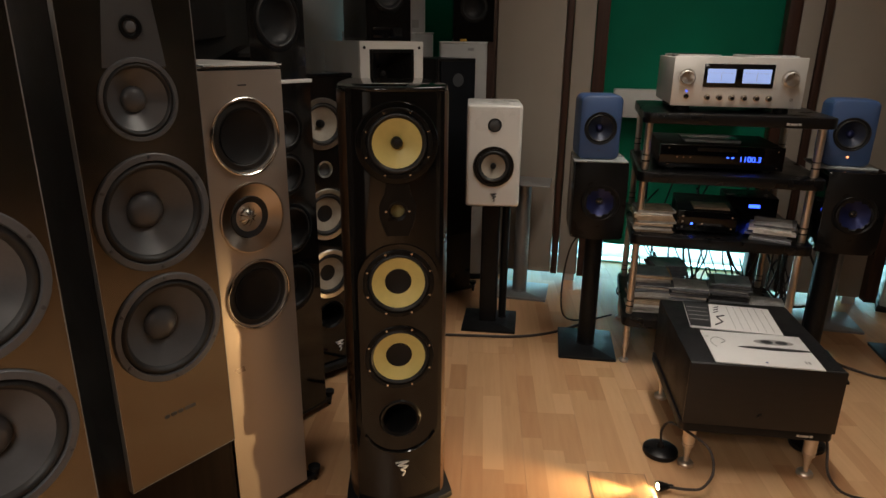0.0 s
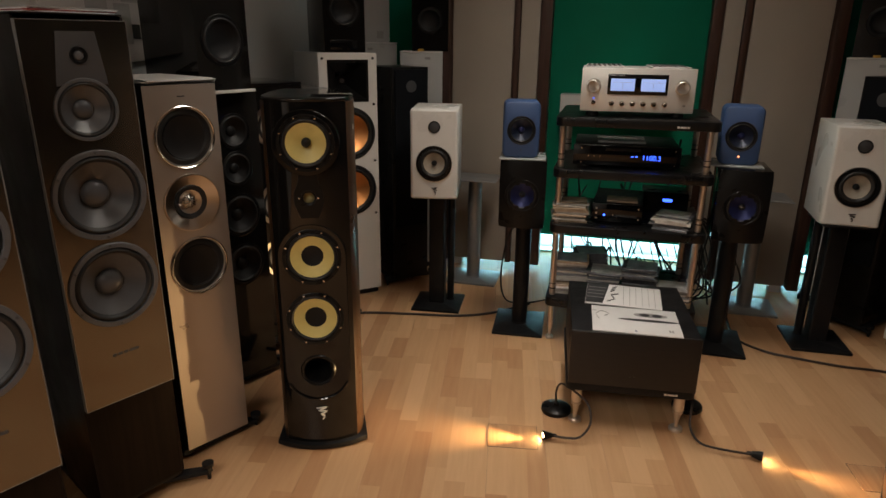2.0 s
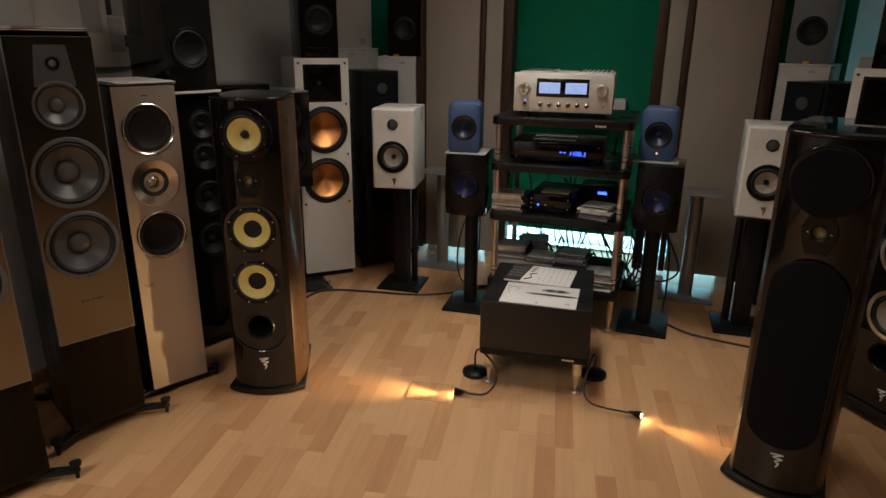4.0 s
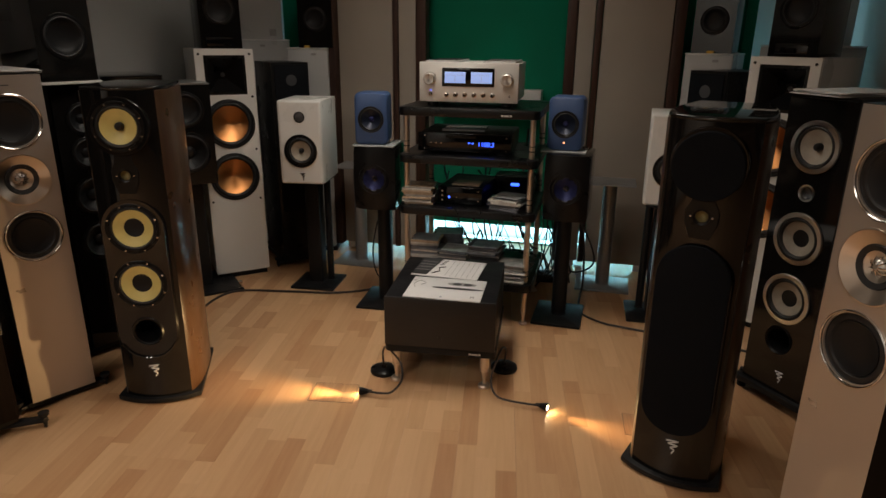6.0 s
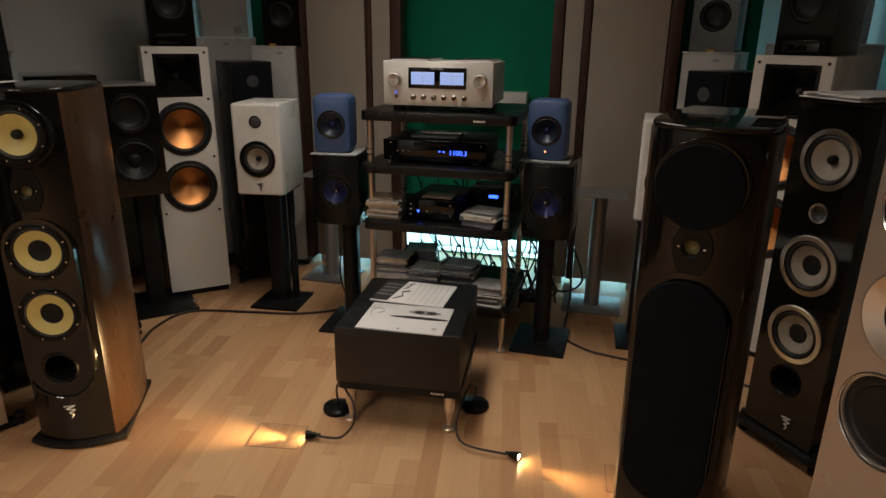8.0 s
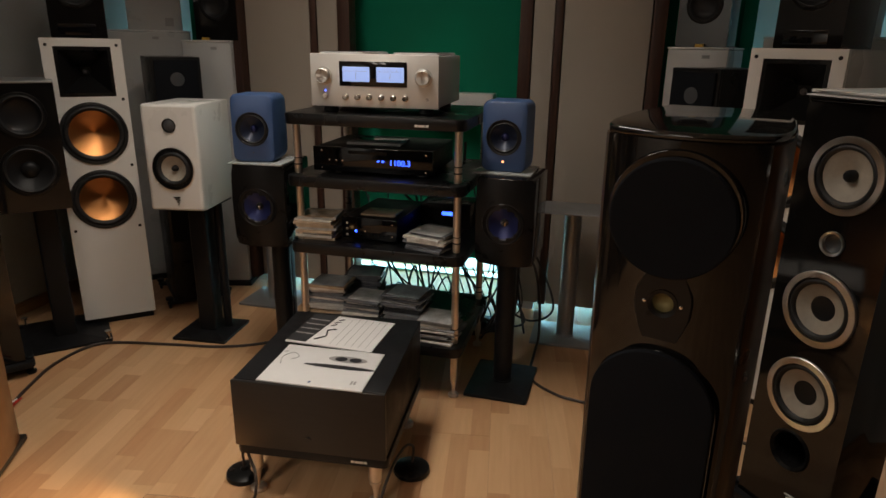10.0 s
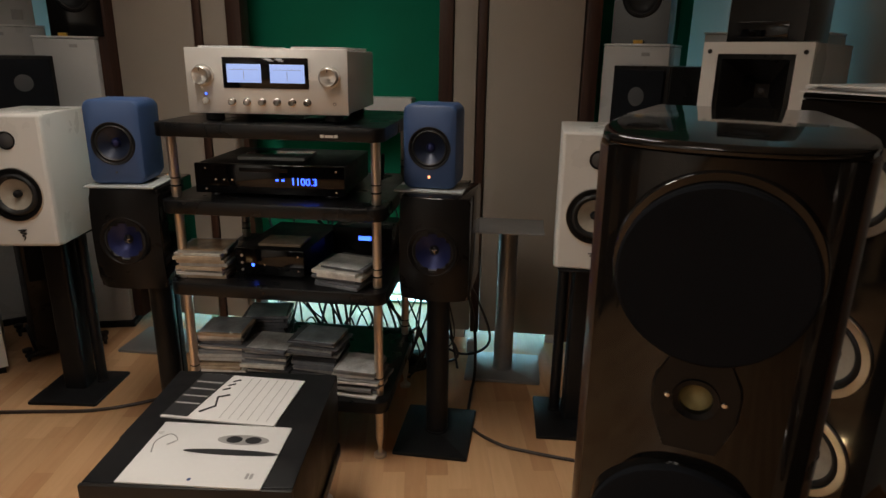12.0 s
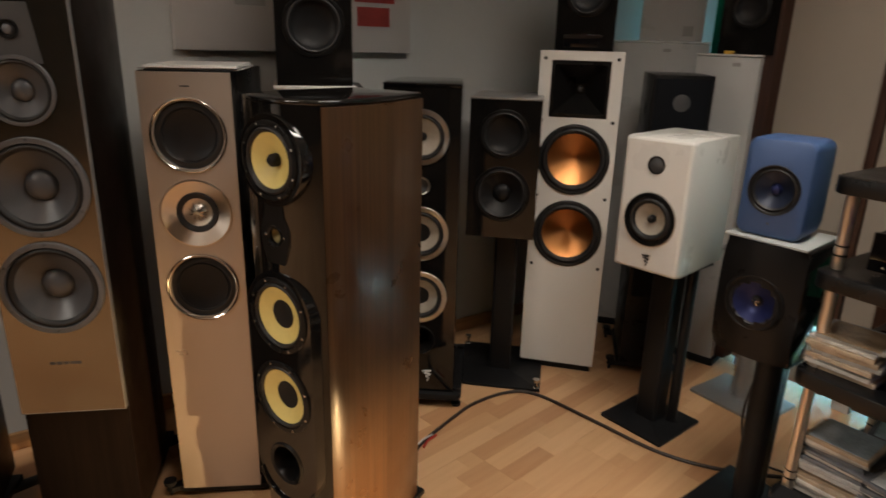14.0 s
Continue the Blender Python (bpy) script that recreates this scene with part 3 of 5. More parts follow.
        part("pod_lip", tube(lip, 0.0045, n=8, resolution=3), "gloss_black", t, "raised gloss lip below the bass port")
    else:
        part("round_grille", lathe([(0.092, 0.0), (0.092, 0.010), (0.089, 0.013), (0, 0.014)], front(0, w1 - 0.006, -0.004), n=56), "grille", t, "round black cloth grille")
        part("long_grille", prism(rounded(0.196, 0.60, 0.097, 0, 0, n=12), 0.0, 0.013, 0.003, m=front(0, 0.487, -0.0045)), "grille", t, "long black cloth grille with rounded ends")
    zigzag(t, 0.005, 0.136, 0.046, -0.001, "white_matt", "white zigzag emblem")
    return t


yellow_tower(pose(-0.195, 1.428, 0, 0, 0, 21), False)
yellow_tower(pose(1.624, 1.440, 0, 1.6, 0, -17), True)


def champagne_tower(m):
    """Slim tower in champagne lacquer: two woofers and a shining coaxial driver between them."""
    t = thing("floorstanding_loudspeaker", m, "slim champagne-lacquered tower loudspeaker with spun metal driver rings", "loudspeaker", "champagne tower pair")
    H = 1.19
    part("baffle", holed(-0.107, 0.107, 0.036, H - 0.002, [(0, 1.040, 0.082), (0, 0.847, 0.080), (0, 0.651, 0.082)], 0.0, 0.05), "champagne", t)
    part("cabinet", box(-0.1055, 0.1055, 0.0005, 0.42, 0.036, H, 0.004, open_front=True), "satin_black", t, "black gloss cabinet sides")
    for z in (1.040, 0.651):
        w = part("woofer", lathe([(0.090, -0.001), (0.090, 0.004), (0.0875, 0.0055), (0.0855, 0.004), (0.082, -0.010)], front(0, z), n=56), "chrome", t)
        part("surround", lathe([(0.084, -0.003), (0.080, -0.007), (0.074, -0.004), (0.067, -0.004), (0.063, -0.008)], front(0, z), n=56), "rubber", w)
        part("cone", lathe([(0.0635, -0.007), (0.062, -0.0045), (0.060, -0.006), (0.03, -0.011), (0, -0.0125)], front(0, z), n=56), "cone_black", w)
    w = part("coaxial_driver", lathe([(0.087, -0.001), (0.086, 0.003), (0.083, 0.0035), (0.051, -0.012)], front(0, 0.847), n=56), "champagne_trim", t, "spun metal driver ring")
    part("surround", lathe([(0.052, -0.012), (0.049, -0.009), (0.036, -0.014)], front(0, 0.847)), "rubber", w)
    part("cone", lathe([(0.047, -0.012), (0.034, -0.019), (0.020, -0.025), (0.018, -0.024)], front(0, 0.847), n=48), "champagne_trim", w)
    part("tweeter", lathe([(0.019, -0.030), (0.017, -0.018), (0.010, -0.012), (0, -0.010)], front(0, 0.847), n=24), "trim", w)
    for k in range(9):
        a = 2 * math.pi * k / 9
        part("petal", tube([(0.006 * math.cos(a), 0.010, 0.847 + 0.006 * math.sin(a)), (0.018 * math.cos(a), 0.014, 0.847 + 0.018 * math.sin(a)), (0.024 * math.cos(a), 0.022, 0.847 + 0.024 * math.sin(a))], 0.0016, n=5, resolution=2), "chrome", w)
    part("nameplate", bars([(-0.011, 0.011, 1.154, 1.1575)], 0.0), "plate_grey", t)
    part("plinth", box(-0.12, 0.12, 0.01, 0.43, 0.014, 0.0355, 0.004), "black_metal", t)
    for sx in (-1, 1):
        for y in (0.04, 0.38):
            spiked_foot(t, sx * 0.11, y, (sx * 0.04, -0.02 if y < 0.1 else 0.02), 0.022)
    return t


champagne_tower(pose(-0.533, 1.347, 0, 0, 0, 62))
champagne_tower(pose(1.935, 1.148, 0, 0, 0, -62))


def paper_stack(x, y, z, rz, label, n=4, w=0.21, d=0.297, mats=("paper", "grey_ink", "paper", "paper")):
    t = thing("brochure_stack", pose(x, y, z, 0, 0, rz), label, "brochures")
    for k in range(n):
        b = box(-w / 2, w / 2, -d / 2, d / 2, 0.0002 + k * 0.003, 0.0028 + k * 0.003, bm=None)
        b.transform(pose(random.uniform(-0.012, 0.012), random.uniform(-0.01, 0.01), 0, 0, 0, random.uniform(-5, 5)))
        part("brochure", b, mats[k % len(mats)], t, smooth=False)
    return t


def on_top(base, forward, z):
    """A place behind the front edge on top of a turned tower."""
    return base @ Vector((0, forward, z))


p = on_top(pose(-0.533, 1.347, 0, 0, 0, 62), 0.16, 1.1905)
paper_stack(p.x, p.y, p.z, 66, "small stack of pale brochures lying on the champagne tower")


def brown_tower(m):
    """Tall dark tower: a metal front plate carries two big woofers, a midrange and a small tweeter."""
    t = thing("floorstanding_loudspeaker", m, "tall dark walnut tower loudspeaker with bronze-grey front plate", "loudspeaker", "tall dark tower pair")
    H = 1.36
    body = [(-0.120, 0.0165), (-0.114, 0.0165), (-0.114, 0.10), (0.114, 0.10), (0.114, 0.0165), (0.120, 0.0165), (0.124, 0.10), (0.115, 0.26), (0.080, 0.42), (-0.080, 0.42), (-0.115, 0.26), (-0.124, 0.10)]
    part("cabinet", prism(body, 0.062, H, 0.006), "brown_gloss", t, "dark lacquered walnut cabinet")
    part("lower_front", box(-0.1138, 0.1138, 0.0170, 0.03, 0.063, 0.40), "brown_gloss", t)
    part("top_panel", prism([(-0.119, 0.0165), (0.119, 0.0165), (0.123, 0.10), (0.114, 0.26), (0.079, 0.418), (-0.079, 0.418), (-0.114, 0.26), (-0.123, 0.10)], H + 0.0003, H + 0.004, 0.0015), "brown_gloss", t)
    part("front_plate", holed(-0.118, 0.118, 0.383, H - 0.012, [(0, 1.149, 0.064), (0, 0.942, 0.102), (0, 0.707, 0.102), (0, 1.272, 0.012)], 0.0, 0.035), "baffle_grey", t, "bronze-grey metal front plate")
    frame_bm = bmesh.new()
    for x0, x1, z0, z1 in ((-0.1195, -0.118, 0.383, H - 0.012), (0.118, 0.1195, 0.383, H - 0.012), (-0.1195, 0.1195, 0.3815, 0.383), (-0.1195, 0.1195, H - 0.012, H - 0.0105)):
        box(x0, x1, -0.0005, 0.0158, z0, z1, bm=frame_bm)
    part("plate_edge", frame_bm, "silver_dark", t)
    bm = holed(-0.042, 0.042, 1.205, 1.325, [(0, 1.272, 0.0125)], -0.0012, 0.006)
    for v in bm.verts:
        v.co.x *= 1.0 + 0.35 * (1.330 - v.co.z) / 0.115 if abs(v.co.x) > 0.02 else 1.0
    part("tweeter_plate", bm, "plate_grey", t, "tapered grey tweeter plate")
    tw = part("tweeter", lathe([(0.020, 0.0), (0.019, 0.005), (0.014, 0.0045), (0.0125, -0.002)], front(0, 1.272), n=28), "satin_black", t)
    part("dome", lathe([(0.0125, -0.002), (0.009, 0.004), (0, 0.007)], front(0, 1.272), n=20), "ring_grey", tw)
    driver(t, 0, 1.149, 0.073, "ring_grey", "cone_grey", "rubber", "cone_grey", "dome", 0.0, name="midrange", proud=0.005, cone_part=0.76, ring_width=0.10)
    for z in (0.942, 0.707):
        driver(t, 0, z, 0.112, "ring_grey", "cone_grey", "rubber", "cone_grey", "dome", 0.0, proud=0.007, cone_part=0.74, ring_width=0.11, screws=6, screw_mat="plate_grey")
    part("nameplate", bars([(-0.034, -0.024, 0.512, 0.519), (-0.020, -0.008, 0.512, 0.519), (-0.004, 0.006, 0.512, 0.519), (0.010, 0.034, 0.512, 0.519)], 0.0), "plate_grey", t)
    part("base", prism([(-0.12, 0.03), (0.12, 0.03), (0.11, 0.39), (-0.11, 0.39)], 0.042, 0.0615, 0.003), "black_metal", t)
    for sx in (-1, 1):
        spiked_foot(t, sx * 0.10, 0.05, (sx * 0.085, -0.055), 0.034)
        spiked_foot(t, sx * 0.09, 0.36, (sx * 0.075, 0.05), 0.034)
    return t


brown_tower(pose(-0.550, 1.020, 0, 0, 0, 65))
brown_tower(pose(-0.545, 0.615, 0, 0, 0, 66))
p = on_top(pose(-0.550, 1.020, 0, 0, 0, 65), 0.17, 1.3647)
paper_stack(p.x, p.y, p.z, 70, "stack of brochures lying on the tall dark tower", mats=("paper", "red_ink", "paper", "grey_ink"))


def ringed_tower(m, label):
    """Gloss black tower with three cream cones in bright rings, a small tweeter and a front port."""
    t = thing("floorstanding_loudspeaker", m, label, "loudspeaker", "ring-trimmed tower pair")
    H = 1.135
    holes = [(0, 0.978, 0.074), (0, 0.820, 0.026), (0, 0.656, 0.074), (0, 0.428, 0.074), (0, 0.265, 0.050)]
    part("baffle", holed(-0.125, 0.125, 0.062, H - 0.002, holes, 0.0, 0.05), "gloss_black", t)
    part("cabinet", prism([(-0.124, 0.001), (-0.126, 0.10), (-0.112, 0.34), (-0.09, 0.37), (0.09, 0.37), (0.112, 0.34), (0.126, 0.10), (0.124, 0.001), (0.1235, 0.03), (0.10, 0.33), (-0.10, 0.33), (-0.1235, 0.03)], 0.062, H, 0.002), "gloss_black", t)
    part("top_panel", prism([(-0.125, 0.0), (0.125, 0.0), (0.126, 0.10), (0.112, 0.34), (0.09, 0.37), (-0.09, 0.37), (-0.112, 0.34), (-0.126, 0.10)], H - 0.001, H + 0.012, 0.004), "glass_black", t)
    for z, style in ((0.978, "plug"), (0.656, "disc"), (0.428, "disc")):
        driver(t, 0, z, 0.089 if z > 0.9 else 0.094, "trim", "cream", "rubber", "cone_black", style, 0.0, proud=0.007, cone_part=0.66, ring_width=0.17, label="woofer with a cream cone and bright trim ring")
    tw = part("tweeter", lathe([(0.030, 0.0), (0.029, 0.005), (0.024, 0.003), (0.022, -0.006)], front(0, 0.820), n=32), "trim", t)
    part("dome", lathe([(0.022, -0.005), (0.014, -0.010), (0, -0.013)], front(0, 0.820), n=24), "plate_grey", tw)
    part("port", lathe([(0.056, 0.0), (0.053, 0.006), (0.046, 0.0), (0.038, -0.03), (0.036, -0.12), (0, -0.12)], front(0, 0.265)), "satin_black", t, "flared black bass port")
    zigzag(t, 0.03, 0.125, 0.042, -0.001, "white_matt", "white zigzag emblem")
    part("plinth", prism(rounded(0.31, 0.42, 0.03, 0, 0.19), 0.036, 0.061, 0.004), "black_metal", t)
    for sx in (-1, 1):
        for y in (0.02, 0.36):
            part("foot", lathe([(0, 0), (0.017, 0.001), (0.018, 0.012), (0.008, 0.015), (0.008, 0.062), (0.014, 0.064), (0.014, 0.074), (0, 0.076)], pose(sx * 0.138, y, 0), n=16), "black_metal", t)
    return t


ringed_tower(pose(-0.657, 2.085, 0, 0, 0, 52), "gloss black tower loudspeaker with bright ringed cream cones")
ringed_tower(pose(2.036, 2.030, 0, 0, 0, -52), "gloss black tower loudspeaker with ringed cones, brochures on top")
p = on_top(pose(2.036, 2.030, 0, 0, 0, -52), 0.13, 1.1475)
paper_stack(p.x, p.y, p.z, -60, "stack of white brochures lying on the gloss black tower", n=5)


def dark_tower(m, H, label, cones=True, width=0.21, mat="satin_black"):
    t = thing("floorstanding_loudspeaker", m, label, "loudspeaker")
    w = width / 2
    part("cabinet", box(-w, w, 0.0140, 0.33, 0.045, H, 0.004, open_front=cones), mat, t)
    if cones:
        holes = [(0, H - 0.135, 0.058), (0, H - 0.268, 0.058), (0, H - 0.44, 0.074), (0, H - 0.63, 0.074)]
        part("baffle", holed(-w, w, 0.045, H, holes, 0.0, 0.013), "gloss_black", t)
        for (x, z, r) in holes:
            driver(t, 0, z, r * 1.1, "satin_black", "cone_black", proud=0.003, cone_part=0.72)
    else:
        part("baffle", box(-w, w, 0.0, 0.0135, 0.045, H, 0.003), "satin_black", t)
        part("grille", box(-w + 0.012, w - 0.012, -0.012, -0.0005, 0.34, H - 0.012, 0.004), "grille", t, "dark grey cloth grille")
        part("waveguide", lathe([(0.030, 0.013), (0.026, 0.014), (0, 0.0135)], front(0, H - 0.095), n=28), "plate_grey", t)
    part("plinth", box(-w - 0.01, w + 0.01, 0.005, 0.34, 0.028, 0.0445, 0.003), "black_metal", t)
    for sx in (-1, 1):
        for y in (0.03, 0.31):
            spiked_foot(t, sx * w * 0.8, y, (sx * 0.055, -0.01 if y < 0.1 else 0.01), 0.030)
    return t


dark_tower(pose(-0.635, 1.755, 0, 0, 0, 66), 1.135, "black tower loudspeaker with black cones beside champagne tower")
dark_tower(pose(-0.370, 2.990, 0, 0, 0, 45), 1.180, "charcoal tower loudspeaker with a dark cloth grille", False)
dark_tower(pose(1.800, 2.985, 0, 0, 0, -45), 1.180, "charcoal tower loudspeaker with a dark cloth grille", False)


def cube_speaker(m, w, h, d, plate, r, label, gloss="gloss_black", badge=False):
    """A small closed cabinet with one driver, on a thin board."""
    t = thing("compact_loudspeaker", m, label, "loudspeaker")
    z0 = 0.0
    if plate:
        part("board", box(-w / 2 - 0.01, w / 2 + 0.01, -0.012, d + 0.01, 0.0, 0.010, 0.002), "white_matt", t, "thin white board")
        z0 = 0.0105
    part("baffle", holed(-w / 2, w / 2, z0, z0 + h, [(0, z0 + h * (0.56 if badge else 0.44), r * 0.9)], 0.0, 0.03), gloss, t)
    part("cabinet", box(-w / 2, w / 2, 0.0005, d, z0, z0 + h, 0.003, open_front=True), gloss, t)
    driver(t, 0, z0 + h * (0.56 if badge else 0.44), r, "satin_black", "cone_black", proud=0.003, style="bowl", cone_part=0.74)
    if badge:
        part("badge", box(-w * 0.36, w * 0.30, -0.002, -0.0002, z0 + 0.012, z0 + 0.055, 0.001), "glass_black", t, "shiny dark lower badge")
    return t


cube_speaker(pose(-0.618, 1.712, 1.1355, 0, 0, 70), 0.205, 0.36, 0.30, True, 0.084, "black compact loudspeaker on a white board atop a tower")


def horn_tower(m, label):
    """White tower with a square horn above two copper woofers, screws round the front."""
    t = thing("floorstanding_loudspeaker", m, label, "loudspeaker", "copper-coned tower pair")
    H, w = 1.252, 0.1465
    part("baffle", holed(-w, w, 0.034, 1.0, [(0, 0.868, 0.118), (0, 0.583, 0.118)], 0.0, 0.03), "white_matt", t)
    x0, x1, z0, z1 = -0.104, 0.104, 1.020, 1.220
    frame_bm = bmesh.new()
    for a in ((-w, w, 1.0, z0), (-w, w, z1, H), (-w, x0, z0, z1), (x1, w, z0, z1)):
        box(a[0], a[1], 0.0, 0.02, a[2], a[3], bm=frame_bm)
    part("horn_surround", frame_bm, "white_matt", t)
    hb = bmesh.new()
    outer = [hb.verts.new(q) for q in ((x0, 0.004, z0), (x1, 0.004, z0), (x1, 0.004, z1), (x0, 0.004, z1))]
    lip = [hb.verts.new(q) for q in ((x0 + 0.014, 0.001, z0 + 0.014), (x1 - 0.014, 0.001, z0 + 0.014), (x1 - 0.014, 0.001, z1 - 0.014), (x0 + 0.014, 0.001, z1 - 0.014))]
    mid = [hb.verts.new(q) for q in ((-0.055, 0.05, 1.065), (0.055, 0.05, 1.065), (0.055, 0.05, 1.171), (-0.055, 0.05, 1.171))]
    deep = [hb.verts.new(q) for q in ((-0.02, 0.10, 1.098), (0.02, 0.10, 1.098), (0.02, 0.10, 1.138), (-0.02, 0.10, 1.138))]
    for a, b in ((outer, lip), (lip, mid), (mid, deep)):
        for k in range(4):
            j = (k + 1) % 4
            hb.faces.new((a[k], a[j], b[j], b[k]))
    hb.faces.new(deep)
    horn = part("horn", hb, "satin_black", t, "black square horn")
    part("throat", lathe([(0.012, 0.0), (0.008, 0.006), (0, 0.008)], front(0, 1.118, 0.098), n=20), "plate_grey", horn)
    part("cabinet", box(-w + 0.001, w - 0.001, 0.021, 0.44, 0.034, H - 0.001, 0.003, open_front=True), "pale_grey", t, "pale lacquered cabinet")
    for z in (0.868, 0.583):
        driver(t, 0, z, 0.130, "rubber", "copper", "rubber", "copper", "spun", 0.0, proud=0.006, cone_part=0.745, ring_width=0.08, label="woofer with a spun copper cone")
    for s in (-1, 1):
        for z in (1.226, 1.008, 0.727, 0.452):
            part("screw", lathe([(0.0065, 0), (0.006, 0.003), (0.003, 0.002), (0, 0.002)], front(s * 0.127, z), n=12), "slot", t)
    part("plinth", box(-w + 0.01, w - 0.01, 0.02, 0.43, 0.001, 0.0335), "black_metal", t)
    return t


horn_tower(pose(-0.593, 2.707, 0, 0, 0, 42), "white tower loudspeaker with square horn and copper woofers")
horn_tower(pose(2.065, 2.745, 0, 0, 0, -36), "white tower loudspeaker with square horn and copper woofers")
p = on_top(pose(-0.593, 2.707, 0, 0, 0, 42), 0.03, 1.2525)
cube_speaker(pose(p.x, p.y, p.z, 0, 0, 42), 0.205, 0.34, 0.26, False, 0.078, "gloss black compact loudspeaker standing on the white tower", badge=True)
p = on_top(pose(2.065, 2.745, 0, 0, 0, -36), 0.05, 1.2525)
cube_speaker(pose(p.x, p.y, p.z, 0, 0, -36), 0.205, 0.34, 0.26, False, 0.078, "gloss black compact loudspeaker standing on the white tower", badge=True)


def pale_tower(m, H, w, label, tag):
    t = thing("floorstanding_loudspeaker", m, label, "loudspeaker")
    part("cabinet", box(-w / 2, w / 2, 0.0, 0.30, 0.03, H, 0.006), "pale_grey", t)
    part("top_edge", box(-w / 2 - 0.002, w / 2 + 0.002, -0.003, 0.302, H + 0.0005, H + 0.008, 0.003), "white_lacquer", t)
    part("front_grille", box(-w / 2 + 0.03, w / 2 - 0.03, -0.010, -0.0005, 0.30, H - 0.06, 0.004), "grille", t, "black cloth grille") if tag else None
    part("badge", bars([(0.02, 0.05, H - 0.035, H - 0.022)], -0.0005), "grey_ink", t)
    part("plinth", box(-w / 2 - 0.012, w / 2 + 0.012, -0.01, 0.31, 0.002, 0.0295, 0.004), "black_metal", t)
    return t


pale_tower(pose(-0.392, 3.265, 0, 0, 0, 14), 1.246, 0.235, "pale grey tower loudspeaker in the back corner", False)
pale_tower(pose(-0.738, 3.297, 0, 0, 0, 40), 1.290, 0.40, "tall pale grey tower loudspeaker beside the green board", False)
pale_tower(pose(1.830, 3.290, 0, 0, 0, -20), 1.246, 0.235, "pale grey tower loudspeaker in the back corner", False)
pale_tower(pose(2.225, 3.235, 0, 0, 0, -40), 1.290, 0.38, "tall pale grey tower loudspeaker beside the green board", False)
for x, y, rz in ((-0.397, 3.275, 14), (1.835, 3.30, -20)):
    tagd = thing("yellow_clip", pose(x, y, 1.2545, 0, 0, rz), "small yellow plastic clip on the pale tower", "clip")
    part("clip_body", box(-0.016, 0.016, -0.010, 0.010, 0.0, 0.012, 0.003), "yellow_tag", tagd)
cube_speaker(pose(-0.352, 3.300, 1.2545, 0, 0, 14), 0.20, 0.36, 0.26, False, 0.07, "black compact loudspeaker standing on the pale tower")
cube_speaker(pose(1.840, 3.320, 1.2545, 0, 0, -20), 0.20, 0.36, 0.26, False, 0.07, "black compact loudspeaker standing on the pale tower")
for x, y, rz in ((-0.725, 3.350, 40), (2.245, 3.26, -40)):
    t = thing("pale_cabinet", pose(x, y, 1.2985, 0, 0, rz), "plain pale grey cabinet standing on the tall pale tower", "cabinet", "pale cabinets")
    part("cabinet_body", box(-0.125, 0.125, 0.0, 0.24, 0.0, 0.40, 0.006), "pale_grey", t)
    part("sticker", box(0.045, 0.085, -0.001, -0.0002, 0.02, 0.06), "grey_ink", t, "grey sticker")

# ---- loudspeakers on stands ----
def column_stand(m, height, base, posts, label, offset=(0.0, 0.0), plate=(0.18, 0.22), mat="black_metal", group="black stands"):
    """Base plate, column or columns, and a top plate."""
    t = thing("loudspeaker_stand", m, label, "stand", group)
    bw, bd = base
    part("base_plate", prism(rounded(bw, bd, 0.006), 0.001, 0.012, 0.002), mat, t)
    for px, py, r, square in posts:
        if square:
            part("column", prism(rounded(2 * r, 2 * r, 0.010, px + offset[0], py + offset[1]), 0.0125, height - 0.006), mat, t)
        else:
            part("column", lathe([(r + 0.004, 0.0125), (r + 0.004, 0.017), (r, 0.018), (r, height - 0.006)], pose(px + offset[0], py + offset[1], 0), n=36), mat, t)
    part("top_plate", prism(rounded(plate[0], plate[1], 0.006), height - 0.0055, height, 0.001), mat, t)
    return t


